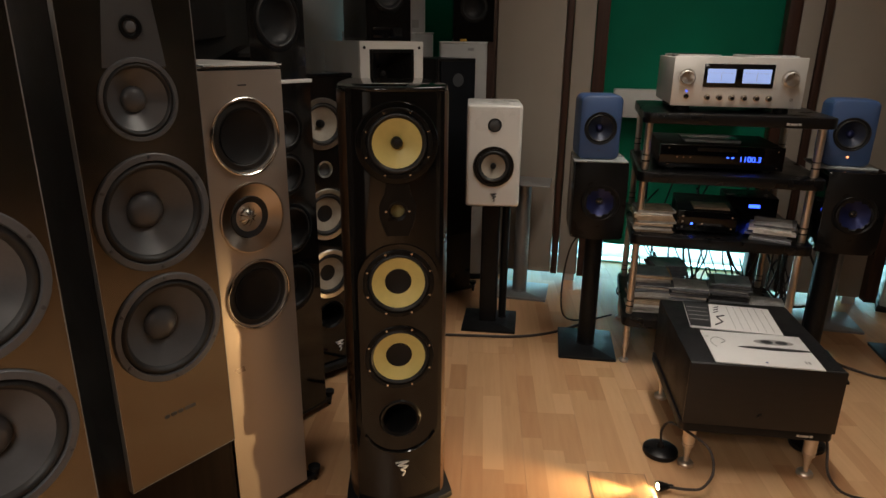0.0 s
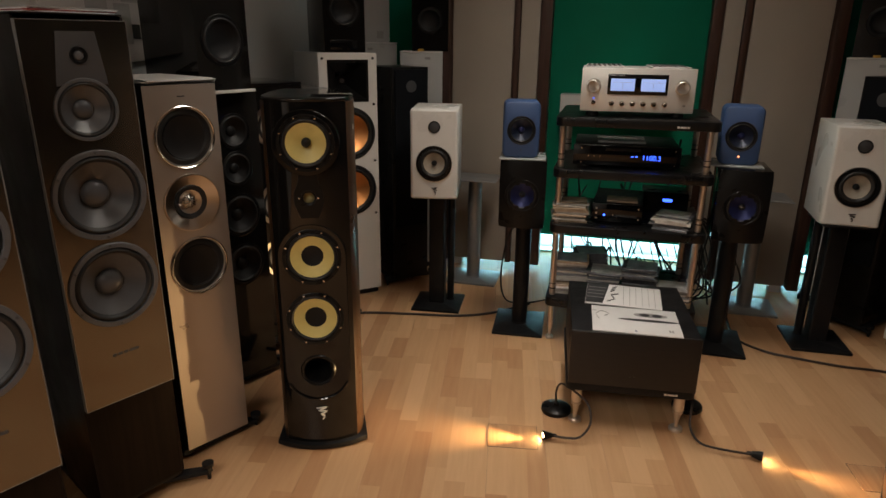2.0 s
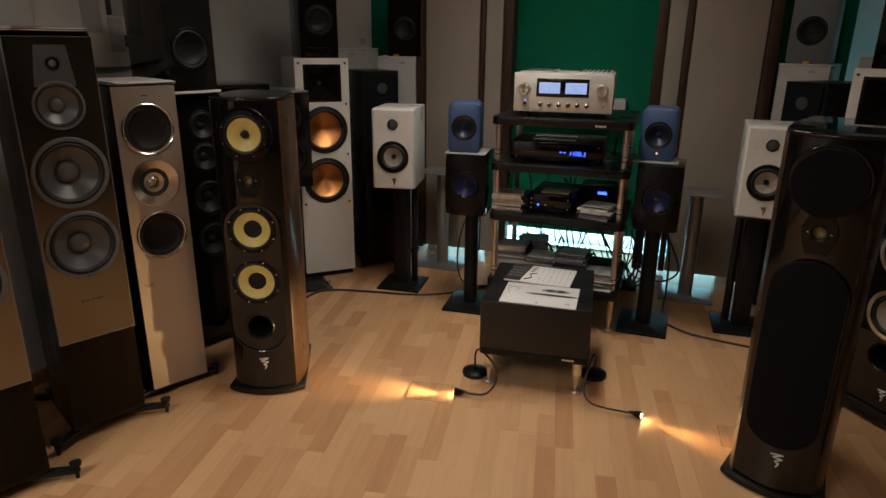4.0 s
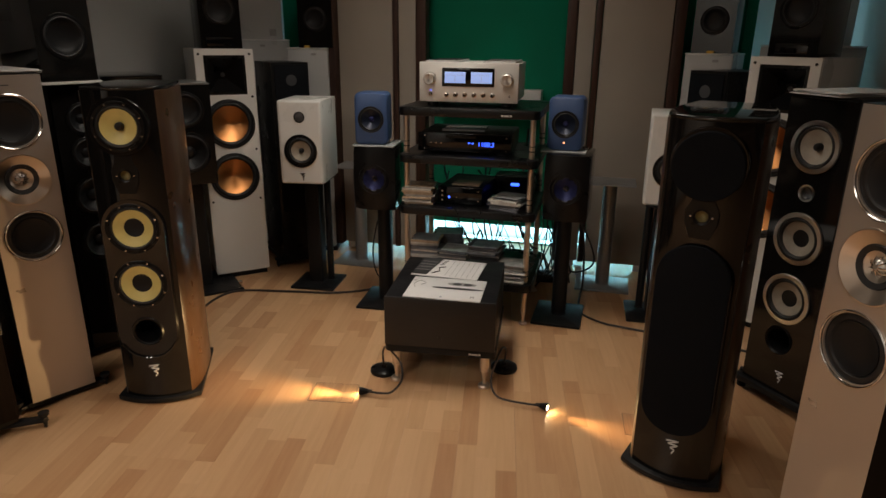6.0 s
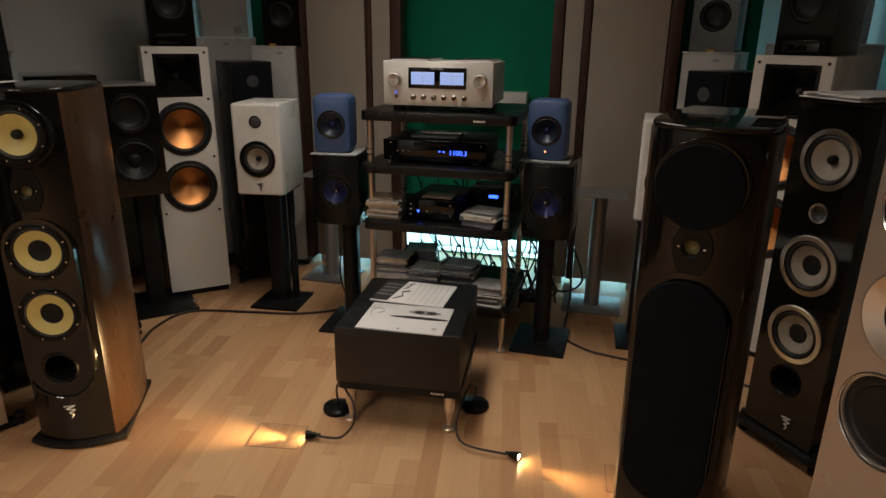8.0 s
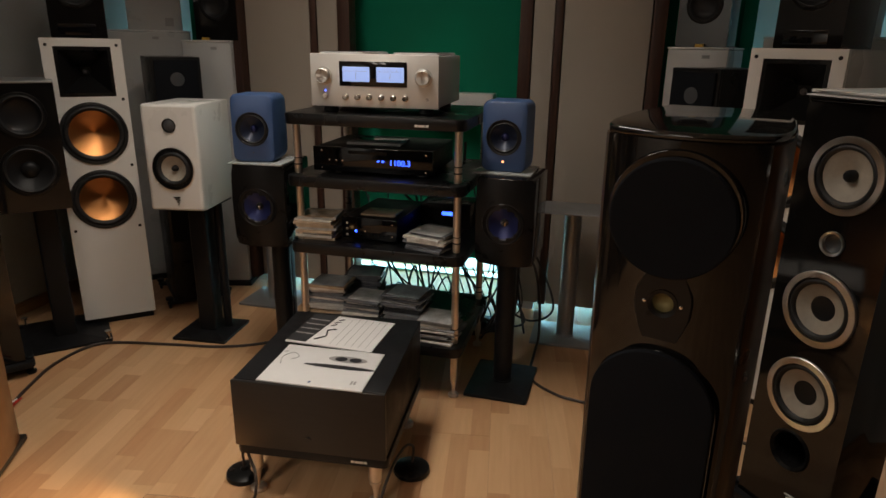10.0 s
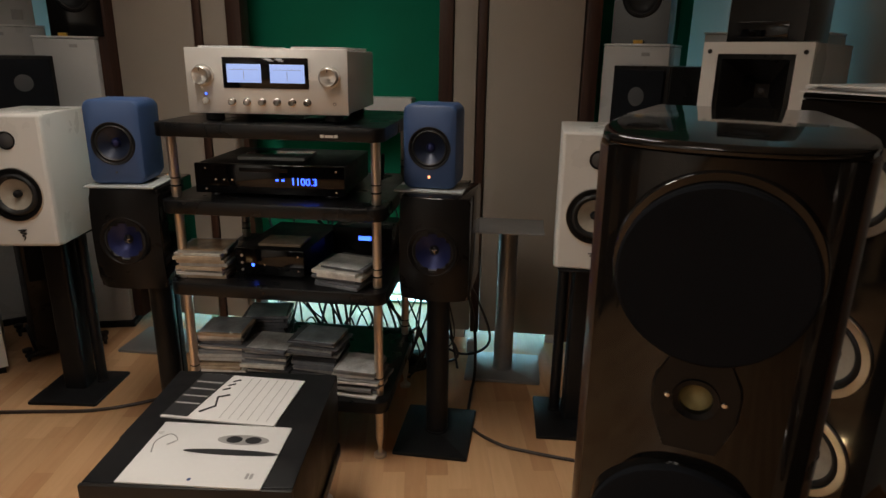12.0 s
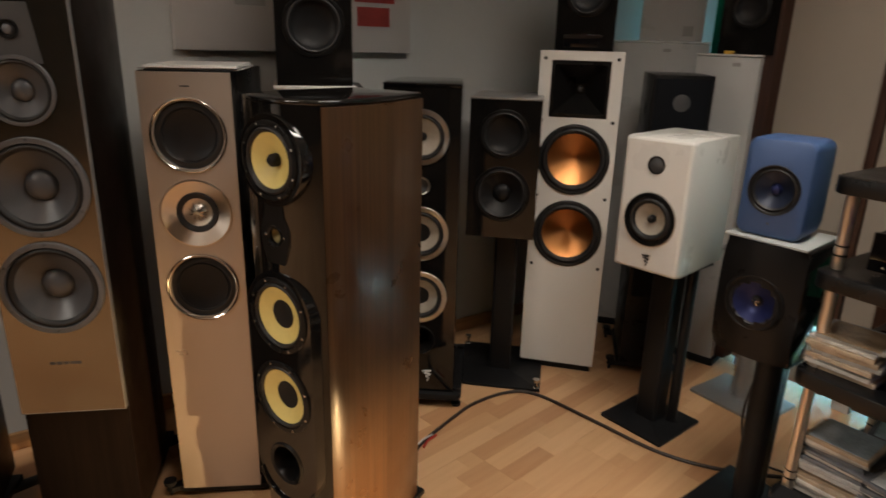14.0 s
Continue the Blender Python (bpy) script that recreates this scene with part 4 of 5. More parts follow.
def white_bookshelf(m, label):
    """White cabinet with rounded front edges, grey side walls, one cream-coned woofer and a tweeter."""
    t = thing("bookshelf_loudspeaker", m, label, "loudspeaker", "white bookshelf pair")
    w, h, d = 0.224, 0.418, 0.30
    bm = holed(-w / 2 + 0.014, w / 2 - 0.014, 0.010, h - 0.010, [(0, 0.170, 0.070), (0, 0.338, 0.024)], -0.012, 0.04)
    part("baffle", bm, "white_lacquer", t)
    rim = bmesh.new()
    prof = [(w / 2 - 0.014, -0.012), (w / 2 - 0.006, -0.009), (w / 2 - 0.001, -0.002), (w / 2, 0.012)]
    loops = []
    for px, py in prof:
        inset = w / 2 - px
        hz0, hz1 = (0.010 * inset / 0.014), h - (0.010 * inset / 0.014)
        loops.append([rim.verts.new((x, py, z)) for x, z in rounded(2 * px, hz1 - hz0, max(0.002, 0.014 - inset), 0, (hz0 + hz1) / 2, n=4)])
    for a, b in zip(loops, loops[1:]):
        for k in range(len(a)):
            j = (k + 1) % len(a)
            rim.faces.new((a[k], a[j], b[j], b[k]))
    part("front_edge", rim, "white_lacquer", t)
    part("cabinet", box(-w / 2 + 0.001, w / 2 - 0.001, 0.011, d, 0.001, h - 0.001, 0.004, open_front=True), "white_lacquer", t)
    driver(t, 0, 0.170, 0.083, "satin_black", "cream", "rubber", "cone_black", "plug", -0.012, proud=0.006, cone_part=0.60, ring_width=0.14, label="woofer with a cream cone")
    part("trim_ring", lathe([(0.086, 0.0), (0.0855, 0.003), (0.083, 0.0035)], front(0, 0.170, -0.012), n=48), "trim", t)
    tw = part("tweeter", lathe([(0.028, 0.0), (0.027, 0.003), (0.024, 0.002), (0.022, -0.006)], front(0, 0.338, -0.012), n=32), "satin_black", t)
    part("dome", lathe([(0.023, -0.002), (0.012, 0.002), (0, 0.003)], front(0, 0.338, -0.012), n=24), "plate_grey", tw)
    zigzag(t, 0.004, 0.040, 0.034, -0.0125, "ink", "black zigzag emblem")
    return t


column_stand(pose(-0.142, 2.740, 0, 0, 0, 5), 0.597, (0.245, 0.245), ((-0.01, 0.02, 0.040, True), (0.055, 0.05, 0.018, False)), "black steel loudspeaker stand with twin columns")
white_bookshelf(pose(-0.130, 2.592, 0.5975, 0, 0, 10), "white bookshelf loudspeaker on a black stand")
column_stand(pose(1.648, 2.785, 0, 0, 0, 2), 0.582, (0.25, 0.26), ((0.01, 0.02, 0.040, True), (-0.055, 0.05, 0.018, False)), "black steel loudspeaker stand with twin columns")
white_bookshelf(pose(1.657, 2.690, 0.5825, 0, 0, -3), "white bookshelf loudspeaker on a black stand")


def small_black(m):
    """Black cabinet with a bowed front and one blue coaxial cone."""
    t = thing("bookshelf_loudspeaker", m, "black bookshelf loudspeaker with bowed front and blue cone", "loudspeaker", "blue-coned pair")
    w, h, d = 0.200, 0.300, 0.26
    own = bmesh.new()
    nx, nz = 16, 20
    grid = {}
    R = 0.064
    cz = 0.150
    for i in range(nx + 1):
        for j in range(nz + 1):
            x, z = -w / 2 + w * i / nx, h * j / nz
            u, v = 2 * x / w, 2 * z / h - 1
            bow = 0.020 * (1 - u * u) + 0.012 * (1 - v * v) - 0.012 * max(0, abs(u) - 0.8) / 0.2 * max(0, abs(v) - 0.8) / 0.2
            grid[i, j] = own.verts.new((x, 0.012 - bow, z))
    for i in range(nx):
        for j in range(nz):
            own.faces.new((grid[i, j], grid[i + 1, j], grid[i + 1, j + 1], grid[i, j + 1]))
    bmesh.ops.delete(own, geom=[f for f in own.faces if math.hypot(f.calc_center_median().x, f.calc_center_median().z - cz) < 0.055], context="FACES")
    part("baffle", own, "satin_black", t, "matt black bowed baffle")
    part("cabinet", box(-w / 2, w / 2, 0.0125, d, 0.0, h, 0.006, open_front=True), "gloss_black", t)
    k = part("coaxial_driver", lathe([(0.074, -0.006), (0.072, -0.001), (0.069, 0.001), (0.064, -0.001), (0.060, -0.004)], front(0, cz, -0.017), n=48), "satin_black", t)
    part("surround", lathe([(0.060, -0.004), (0.056, -0.001), (0.051, -0.006)], front(0, cz, -0.017)), "rubber", k)
    part("cone", lathe([(0.0515, -0.005), (0.035, -0.016), (0.018, -0.026), (0.014, -0.026)], front(0, cz, -0.017)), "blue_cone", k, "metallic blue cone")
    part("tweeter", lathe([(0.014, -0.026), (0.011, -0.018), (0.005, -0.014), (0, -0.013)], front(0, cz, -0.017), n=20), "cone_black", k)
    for q in range(5):
        a = 2 * math.pi * q / 5 + 0.3
        part("petal", tube([(0.002 * math.cos(a), -0.004, cz + 0.002 * math.sin(a)), (0.010 * math.cos(a), -0.002, cz + 0.010 * math.sin(a))], 0.0014, n=5, resolution=2), "chrome", k)
    return t


def small_blue(m, lit):
    """Rounded matt blue cabinet with one dark coaxial cone."""
    words = "matt blue compact loudspeaker with lit orange indicator" if lit else "matt blue compact loudspeaker with rounded corners"
    t = thing("compact_loudspeaker", m, words, "loudspeaker", "blue pair")
    w, h, d = 0.157, 0.240, 0.175
    own = bmesh.new()
    sections = [(0.0, 0.86, 0.92), (0.004, 0.95, 0.97), (0.012, 1.0, 1.0), (d - 0.05, 1.0, 1.0), (d - 0.012, 0.93, 0.96), (d, 0.84, 0.9)]
    loops = [[own.verts.new((x, y, z)) for x, z in rounded(w * sx, h * sz, 0.026, 0, h / 2, n=6)] for y, sx, sz in sections]
    for a, b in zip(loops, loops[1:]):
        for k in range(len(a)):
            j = (k + 1) % len(a)
            own.faces.new((a[k], a[j], b[j], b[k]))
    own.faces.new(loops[-1])
    cz = 0.118
    n = len(loops[0])
    ring = [own.verts.new((0.058 * math.cos(2 * math.pi * (k + 0.5) / n - 0.12), -0.003, cz + 0.058 * math.sin(2 * math.pi * (k + 0.5) / n - 0.12))) for k in range(n)]
    first = sorted(loops[0], key=lambda v: math.atan2(v.co.z - cz, v.co.x))
    ring = sorted(ring, key=lambda v: math.atan2(v.co.z - cz, v.co.x))
    for k in range(n):
        j = (k + 1) % n
        own.faces.new((first[k], first[j], ring[j], ring[k]))
    part("cabinet", own, "blue", t)
    k = part("coaxial_driver", lathe([(0.062, -0.002), (0.060, 0.002), (0.056, 0.001), (0.053, -0.003)], front(0, cz, -0.003), n=44), "cone_black", t)
    part("surround", lathe([(0.053, -0.003), (0.048, 0.0), (0.043, -0.005)], front(0, cz, -0.003)), "rubber", k)
    part("cone", lathe([(0.0435, -0.004), (0.030, -0.013), (0.014, -0.022)], front(0, cz, -0.003)), "dark_blue_cone", k)
    part("tweeter", lathe([(0.014, -0.022), (0.010, -0.014), (0.004, -0.011), (0, -0.0105)], front(0, cz, -0.003), n=20), "blue_cone", k)
    if lit:
        part("indicator", lathe([(0.004, 0.0), (0.0035, 0.0015), (0, 0.0018)], front(0, 0.036, -0.002), n=14), "orange_led", t, "lit orange indicator")
    else:
        part("indicator", lathe([(0.003, 0.0), (0.0025, 0.0015), (0, 0.0018)], front(0, 0.036, -0.002), n=14), "plate_grey", t)
    return t


for x, y, rz, lx, ly, lrz, lit in ((0.303, 2.466, 6, 0.284, 2.490, 10, False), (1.199, 2.506, -3, 1.172, 2.595, -4, True)):
    column_stand(pose(x - 0.002, y + 0.135, 0, 0, 0, rz * 0.6), 0.525, (0.235, 0.29), ((0.0, 0.01, 0.036, False), (0.0, 0.075, 0.020, True)), "black steel loudspeaker stand with a round column")
    small_black(pose(x, y, 0.5255, 0, 0, rz))
    pl = thing("spacer_plate", pose(lx + 0.004, ly + 0.06, 0.826, 0, 0, rz), "thin grey glass plate between two loudspeakers", "plate", "glass plates")
    part("plate_body", box(-0.1, 0.1, -0.085, 0.11, 0.0, 0.006, 0.001), "glassplate", pl)
    small_blue(pose(lx, ly, 0.8325, 0, 0, lrz), lit)

# empty silver stands near the back panels
for x, y in ((-0.047, 3.160), (1.402, 3.130)):
    column_stand(pose(x, y, 0), 0.595, (0.29, 0.24), ((0, 0, 0.037, False),), "empty silver-grey loudspeaker stand with round column", plate=(0.26, 0.22), mat="silver_dark", group="silver stands")

# black bookshelf loudspeaker on a wide-footed stand
st = column_stand(pose(-0.735, 2.530, 0, 0, 0, 46), 0.594, (0.34, 0.36), ((0, 0.0, 0.042, True),), "black stand with a broad spiked base plate")
for sx in (-1, 1):
    for sy in (-1, 1):
        part("spike", lathe([(0.0, 0.0005), (0.012, 0.001), (0.014, 0.011), (0.006, 0.013), (0.006, 0.036), (0.013, 0.038), (0.013, 0.048), (0, 0.050)], pose(sx * 0.155, sy * 0.165, 0), n=14), "chrome", st, "bright adjustable spike")
bb = thing("bookshelf_loudspeaker", pose(-0.652, 2.420, 0.5945, 0, 0, 46), "gloss black bookshelf loudspeaker with two dark drivers", "loudspeaker")
part("baffle", holed(-0.123, 0.123, 0.0, 0.492, [(0, 0.374, 0.078), (0, 0.162, 0.092)], 0.0, 0.03), "gloss_black", bb)
part("cabinet", box(-0.123, 0.123, 0.0005, 0.33, 0.0, 0.492, 0.003, open_front=True), "gloss_black", bb)
part("top_edge", box(-0.124, 0.124, -0.001, 0.33, 0.4925, 0.500, 0.002), "silver_dark", bb)
driver(bb, 0, 0.162, 0.101, "satin_black", "cone_black", proud=0.004, cone_part=0.76)
driver(bb, 0, 0.374, 0.087, "satin_black", "cone_black", proud=0.004, cone_part=0.76, style="bowl", name="midrange")

# ---- the rack and what stands on it ----
rack = thing("equipment_rack", pose(0, 0, 0), "black four-shelf equipment rack with warm nickel posts", "rack")
SHELVES = (1.020, 0.805, 0.562, 0.217)
for z in SHELVES:
    part("shelf", prism(rounded(0.642, 0.55, 0.035, 0.752, 2.710), z - 0.038, z, 0.004), "shelf_black", rack)
part("nameplate", bars([(0.905, 0.915, 0.992, 1.000), (0.917, 0.940, 0.992, 0.999), (0.942, 0.952, 0.992, 1.000)], 2.4345), "silver", rack)
for x in (0.458, 1.040):
    for y in (2.490, 2.935):
        for top, low in zip(SHELVES, (*SHELVES[1:], 0.072)):
            a, b = low + 0.0005, top - 0.0385
            if low > 0.1:
                prof = [(0.0, a), (0.012, a), (0.0135, a + 0.004), (0.0135, a + 0.030), (0.0115, a + 0.031), (0.0115, a + 0.035), (0.0135, a + 0.036), (0.0135, a + 0.052), (0.0115, a + 0.053), (0.0115, a + 0.057), (0.0135, a + 0.058), (0.0135, b - 0.002), (0.012, b), (0, b)]
            else:
                prof = [(0, 0.0), (0.019, 0.0005), (0.020, 0.008), (0.017, 0.012), (0.008, 0.014), (0.006, 0.030), (0.0135, 0.070), (0.0135, b), (0, b)]
            post = part("post", lathe(prof, pose(x, y, 0), n=20), "brass_steel", rack)
            if low > 0.1:
                for h0, h1, r in ((0.0305, 0.0355, 0.0142), (0.0535, 0.0565, 0.0137)):
                    part("ring", lathe([(0.0118, a + h0), (r, a + h0 + 0.0003), (r, a + h1 - 0.0003), (0.0118, a + h1)], pose(x, y, 0), n=20), "slot", post, "black ring")

amp = thing("integrated_amplifier", pose(0.742, 2.500, 1.0205, 0, 0, 2.6), "silver amplifier with two lit pale-blue meters, on the rack", "amplifier")
part("chassis", box(-0.218, 0.218, 0.012, 0.40, 0.024, 0.190, 0.004), "silver", amp)
part("front_panel", box(-0.222, 0.222, 0.0, 0.0115, 0.022, 0.194, 0.003), "silver", amp, "thick satin silver front panel")
part("meter_window", box(-0.118, 0.116, -0.003, -0.0003, 0.090, 0.170, 0.002), "glass_black", amp, "black glass meter window")
for x0 in (-0.106, 0.012):
    part("meter", box(x0, x0 + 0.094, -0.0045, -0.0032, 0.105, 0.153, 0.0005), "meter", amp, "lit pale-blue meter")
    part("meter_scale", bars([(x0 + 0.008, x0 + 0.086, 0.138, 0.1388), (x0 + 0.046, x0 + 0.0475, 0.112, 0.134)] + [(x0 + 0.010 + 0.0098 * k, x0 + 0.0107 + 0.0098 * k, 0.1395, 0.143) for k in range(8)], -0.0046, 0.0004), "grey_ink", amp)
for x in (-0.174, 0.172):
    kn = part("knob", lathe([(0.030, 0.0), (0.030, 0.002), (0.0245, 0.003), (0.0235, 0.022), (0.022, 0.0235), (0.018, 0.0225), (0, 0.023)], front(x, 0.122), n=36), "trim", amp, "large turned knob")
    part("pointer", bars([(x - 0.001, x + 0.001, 0.134, 0.144)], -0.0235), "slot", kn)
for k in range(6):
    part("small_knob", lathe([(0.011, 0.0), (0.011, 0.001), (0.0085, 0.0015), (0.008, 0.013), (0.0065, 0.014), (0, 0.0138)], front(-0.098 + 0.0415 * k, 0.054), n=22), "chrome", amp)
part("power_button", lathe([(0.0095, 0.0), (0.009, 0.006), (0, 0.0065)], front(-0.170, 0.056), n=20), "chrome", amp)
part("power_light", lathe([(0.003, 0.0), (0.0025, 0.001), (0, 0.0012)], front(-0.170, 0.074), n=12), "blue_led", amp)
part("headphone_socket", lathe([(0.0045, 0.0), (0.004, 0.0012), (0.003, 0.0), (0, -0.0002)], front(0.184, 0.052), n=14), "slot", amp)
for x in (-0.13, 0.13):
    part("vent_cover", box(x - 0.075, x + 0.075, 0.05, 0.36, 0.1905, 0.199, 0.002), "pale_grey", amp)
    for k in range(7):
        part("vent_slat", box(x - 0.069 + 0.0205 * k, x - 0.058 + 0.0205 * k, 0.06, 0.35, 0.1993, 0.2003), "slot", amp)
for x in (-0.17, 0.17):
    for y in (0.05, 0.35):
        part("foot", lathe([(0, 0), (0.024, 0), (0.026, 0.004), (0.024, 0.0235), (0, 0.0238)], pose(x, y, 0), n=20), "rubber", amp)

cd = thing("disc_player", pose(0.725, 2.515, 0.8055, 0, 0, 1.5), "black disc player with blue glowing display, on the rack", "disc player")
part("chassis", box(-0.215, 0.215, 0.0125, 0.34, 0.012, 0.094, 0.003), "black_metal", cd)
part("front_panel", box(-0.218, 0.218, 0.0, 0.012, 0.010, 0.096, 0.003), "glass_black", cd, "gloss black front panel")
part("disc_tray", box(-0.085, 0.055, -0.0012, -0.0002, 0.074, 0.086, 0.0004), "satin_black", cd)
for x in (-0.185, 0.195):
    for z in (0.022, 0.082):
        part("screw", lathe([(0.0032, 0), (0.003, 0.0015), (0, 0.002)], front(x, z), n=10), "chrome", cd)
for k in range(3):
    part("button", lathe([(0.003, 0), (0.0028, 0.002), (0, 0.0022)], front(-0.155 + 0.024 * k, 0.050), n=10), "chrome", cd)
part("indicator", bars([(0.020, 0.028, 0.050, 0.055)], -0.0002), "blue_led", cd)
part("indicator", bars([(0.037, 0.045, 0.050, 0.055)], -0.0002), "blue_led", cd)
font = bpy.data.curves.new("display_text", "FONT")
font.body, font.size, font.extrude, font.align_x = "1100.3", 0.030, 0.0004, "LEFT"
tmp = new("display_tmp", font)
bpy.context.view_layer.update()
mesh = bpy.data.meshes.new_from_object(tmp.evaluated_get(bpy.context.evaluated_depsgraph_get()))
bpy.data.objects.remove(tmp)
mesh.materials.clear()
mesh.materials.append(M["blue_led"])
digits = new("display", mesh)
digits.parent = cd
digits.matrix_local = pose(0.063, -0.0006, 0.040, 90, 0, 0) @ Matrix.Diagonal((0.95, 0.95, 1, 1))
tagged(digits, "glowing blue digits")
for x in (-0.17, 0.17):
    for y in (0.04, 0.30):
        part("foot", lathe([(0, 0), (0.018, 0), (0.020, 0.003), (0.018, 0.0115), (0, 0.0118)], pose(x, y, 0), n=16), "silver_dark", cd)
slab = thing("flat_box", pose(0.70, 2.66, 0.9005, 0, 0, 3), "flat grey case lying on the disc player", "case")
part("case_body", box(-0.10, 0.10, -0.07, 0.07, 0, 0.010, 0.002), "glassplate", slab)

dac = thing("small_amplifier", pose(0.708, 2.520, 0.5625, 0, 0, -3), "small black amplifier with a blue light, on the rack", "amplifier")
part("chassis", box(-0.105, 0.105, 0.0085, 0.33, 0.008, 0.084, 0.003), "black_metal", dac)
part("front_panel", box(-0.107, 0.107, 0.0, 0.008, 0.006, 0.086, 0.002), "glass_black", dac)
part("indicator", lathe([(0.0052, 0), (0.0045, 0.0015), (0, 0.002)], front(-0.052, 0.036), n=14), "blue_led", dac, "glowing blue indicator")
for k in range(3):
    part("button", lathe([(0.0045, 0), (0.004, 0.002), (0, 0.0022)], front(-0.086, 0.020 + 0.022 * k), n=10), "trim", dac)
for x, z in ((-0.015, 0.038), (0.09, 0.07), (0.09, 0.025)):
    part("screw", lathe([(0.003, 0), (0.003, 0.001), (0, 0.0012)], front(x, z), n=8), "chrome", dac)
for x in (-0.08, 0.08):
    for y in (0.04, 0.28):
        part("foot", lathe([(0, 0), (0.011, 0), (0.011, 0.0075), (0, 0.0078)], pose(x, y, 0), n=12), "rubber", dac)
net = thing("network_box", pose(0.925, 2.78, 0.5625, 0, 0, 0), "small dark box with a square blue display, on the rack", "player")
part("chassis", box(-0.10, 0.10, 0.0, 0.16, 0.0, 0.095, 0.004), "satin_black", net)
part("display", box(-0.012, 0.030, -0.0012, -0.0002, 0.052, 0.066), "blue_led", net)


def case_stack(x, y, z, rz, n, label, top="cover_a", w=0.142, d=0.125, mats=(0, 1, 2, 4, 5), sway=0.010):
    """A pile of disc cases, each a thin box, lying a little askew."""
    t = thing("disc_case_stack", pose(x, y, z, 0, 0, rz), label, "disc cases")
    h = 0.0
    for k in range(n):
        th = random.choice((0.0105, 0.0105, 0.0105, 0.007))
        b = box(-w / 2, w / 2, 0, d, h + 0.0004, h + th, 0.0008, 1)
        b.transform(pose(random.uniform(-sway, sway), random.uniform(-sway, sway), 0, 0, 0, random.uniform(-5, 5)))
        part("disc_case", b, "case_%d" % random.choice(mats), t)
        if k == n - 1:
            c = box(-w / 2 + 0.010, w / 2 - 0.002, 0.003, d - 0.003, h + th + 0.0002, h + th + 0.0009)
            part("cover_sheet", c, top, t)
        h += th
    return t


S3, S4 = 0.5625, 0.2175
case_stack(0.515, 2.475, S3, 4, 9, "pile of paper-sleeved discs at the edge of the shelf", "cover_c", mats=(0, 0, 3, 1))
case_stack(0.925, 2.470, S3, -14, 6, "askew pile of disc cases beside the small amplifier", "cover_b", mats=(0, 1, 2), sway=0.018)
one = thing("disc_case", pose(0.725, 2.555, 0.649, 0, 0, 0), "single pale disc case on the small amplifier", "disc case")
part("case_body", box(-0.062, 0.068, 0, 0.10, 0, 0.008, 0.001), "case_3", one)
case_stack(0.535, 2.505, S4, 4, 16, "tall pile of disc cases with a blue-grey cover on top", "cover_a", mats=(0, 1, 2, 3))
case_stack(0.683, 2.500, S4, -2, 12, "pile of disc cases with an orange case near the bottom", "cover_b", mats=(0, 1, 2, 4))
case_stack(0.832, 2.505, S4, -6, 16, "tall pile of transparent disc cases with a dark cover", "cover_a", mats=(2, 1, 4, 5))
case_stack(0.965, 2.465, S4, -6, 9, "leaning pile of disc cases near the rack post", "cover_b", w=0.13, mats=(1, 5, 0, 2), sway=0.014)
case_stack(0.62, 2.66, S4, 12, 15, "pile of disc cases at the back of the shelf", "cover_a", mats=(4, 2, 5))
oc = thing("disc_case", pose(0.70, 2.472, S4, 0, 0, 3), "orange disc case lying on the lowest shelf", "disc case")
part("case_body", box(-0.07, 0.07, 0, 0.024, 0, 0.011, 0.001), "orange_case", oc)

# white ledge and cables behind the rack
ledge = thing("wall_ledge", pose(0.662, 3.52, 0.885), "long white painted ledge fixed before the green board", "ledge")
part("ledge_body", box(-0.303, 0.303, 0.0, 0.11, 0.0, 0.142, 0.004), "socket", ledge)
for x in (-0.22, 0.22):
    part("bracket", box(x - 0.02, x + 0.02, 0.1105, 0.1395, 0.03, 0.11, 0.002), "silver_dark", ledge)
rnd = random.Random(5)


def loose_cable(points, radius, label, mat="cable"):
    t = thing("cable", pose(0, 0, 0), label, "cable", "cables")
    part("cable_sheath", tube(points, radius), mat, t)
    return t


for k in range(11):
    x = 0.50 + 0.052 * k + rnd.uniform(-0.02, 0.02)
    loose_cable([(x, 2.90, 0.60 + rnd.uniform(-0.04, 0.3)), (x + rnd.uniform(-0.05, 0.05), 3.03, 0.52), (x + rnd.uniform(-0.09, 0.09), 3.08, 0.32), (x + rnd.uniform(-0.12, 0.12), 3.06, 0.14), (x + rnd.uniform(-0.1, 0.15), 3.05 + rnd.uniform(0, 0.1), 0.008)], rnd.choice((0.003, 0.004, 0.0055)), "thin black cable hanging behind the rack")
for k in range(7):
    x = 1.08 + 0.015 * k
    loose_cable([(1.02, 2.95, 0.55), (x, 2.98 + rnd.uniform(-0.03, 0.05), 0.46), (x + rnd.uniform(-0.03, 0.05), 2.97, 0.30), (x + rnd.uniform(-0.05, 0.02), 2.93, 0.12), (1.0 + rnd.uniform(-0.1, 0.1), 2.99, 0.008)], 0.004, "tangled black cable beside the rack", "cable")
for k in range(14):
    x, y = 0.52 + 0.05 * k + rnd.uniform(-0.03, 0.03), 3.02 + rnd.uniform(-0.03, 0.06)
    w, h = rnd.uniform(0.06, 0.16), rnd.uniform(0.10, 0.34)
    loose_cable([(x, y, h + 0.16), (x + w * 0.6, y + 0.03, h), (x + w, y - 0.02, h * 0.5), (x + w * 0.3, y + 0.02, h * 0.25), (x - w * 0.5, y, h * 0.55), (x - w * 0.2, y + 0.05, h * 0.9), (x + w * 0.2, y + 0.04, 0.008)], rnd.choice((0.003, 0.0035, 0.005)), "looped black cable in the tangle behind the rack")
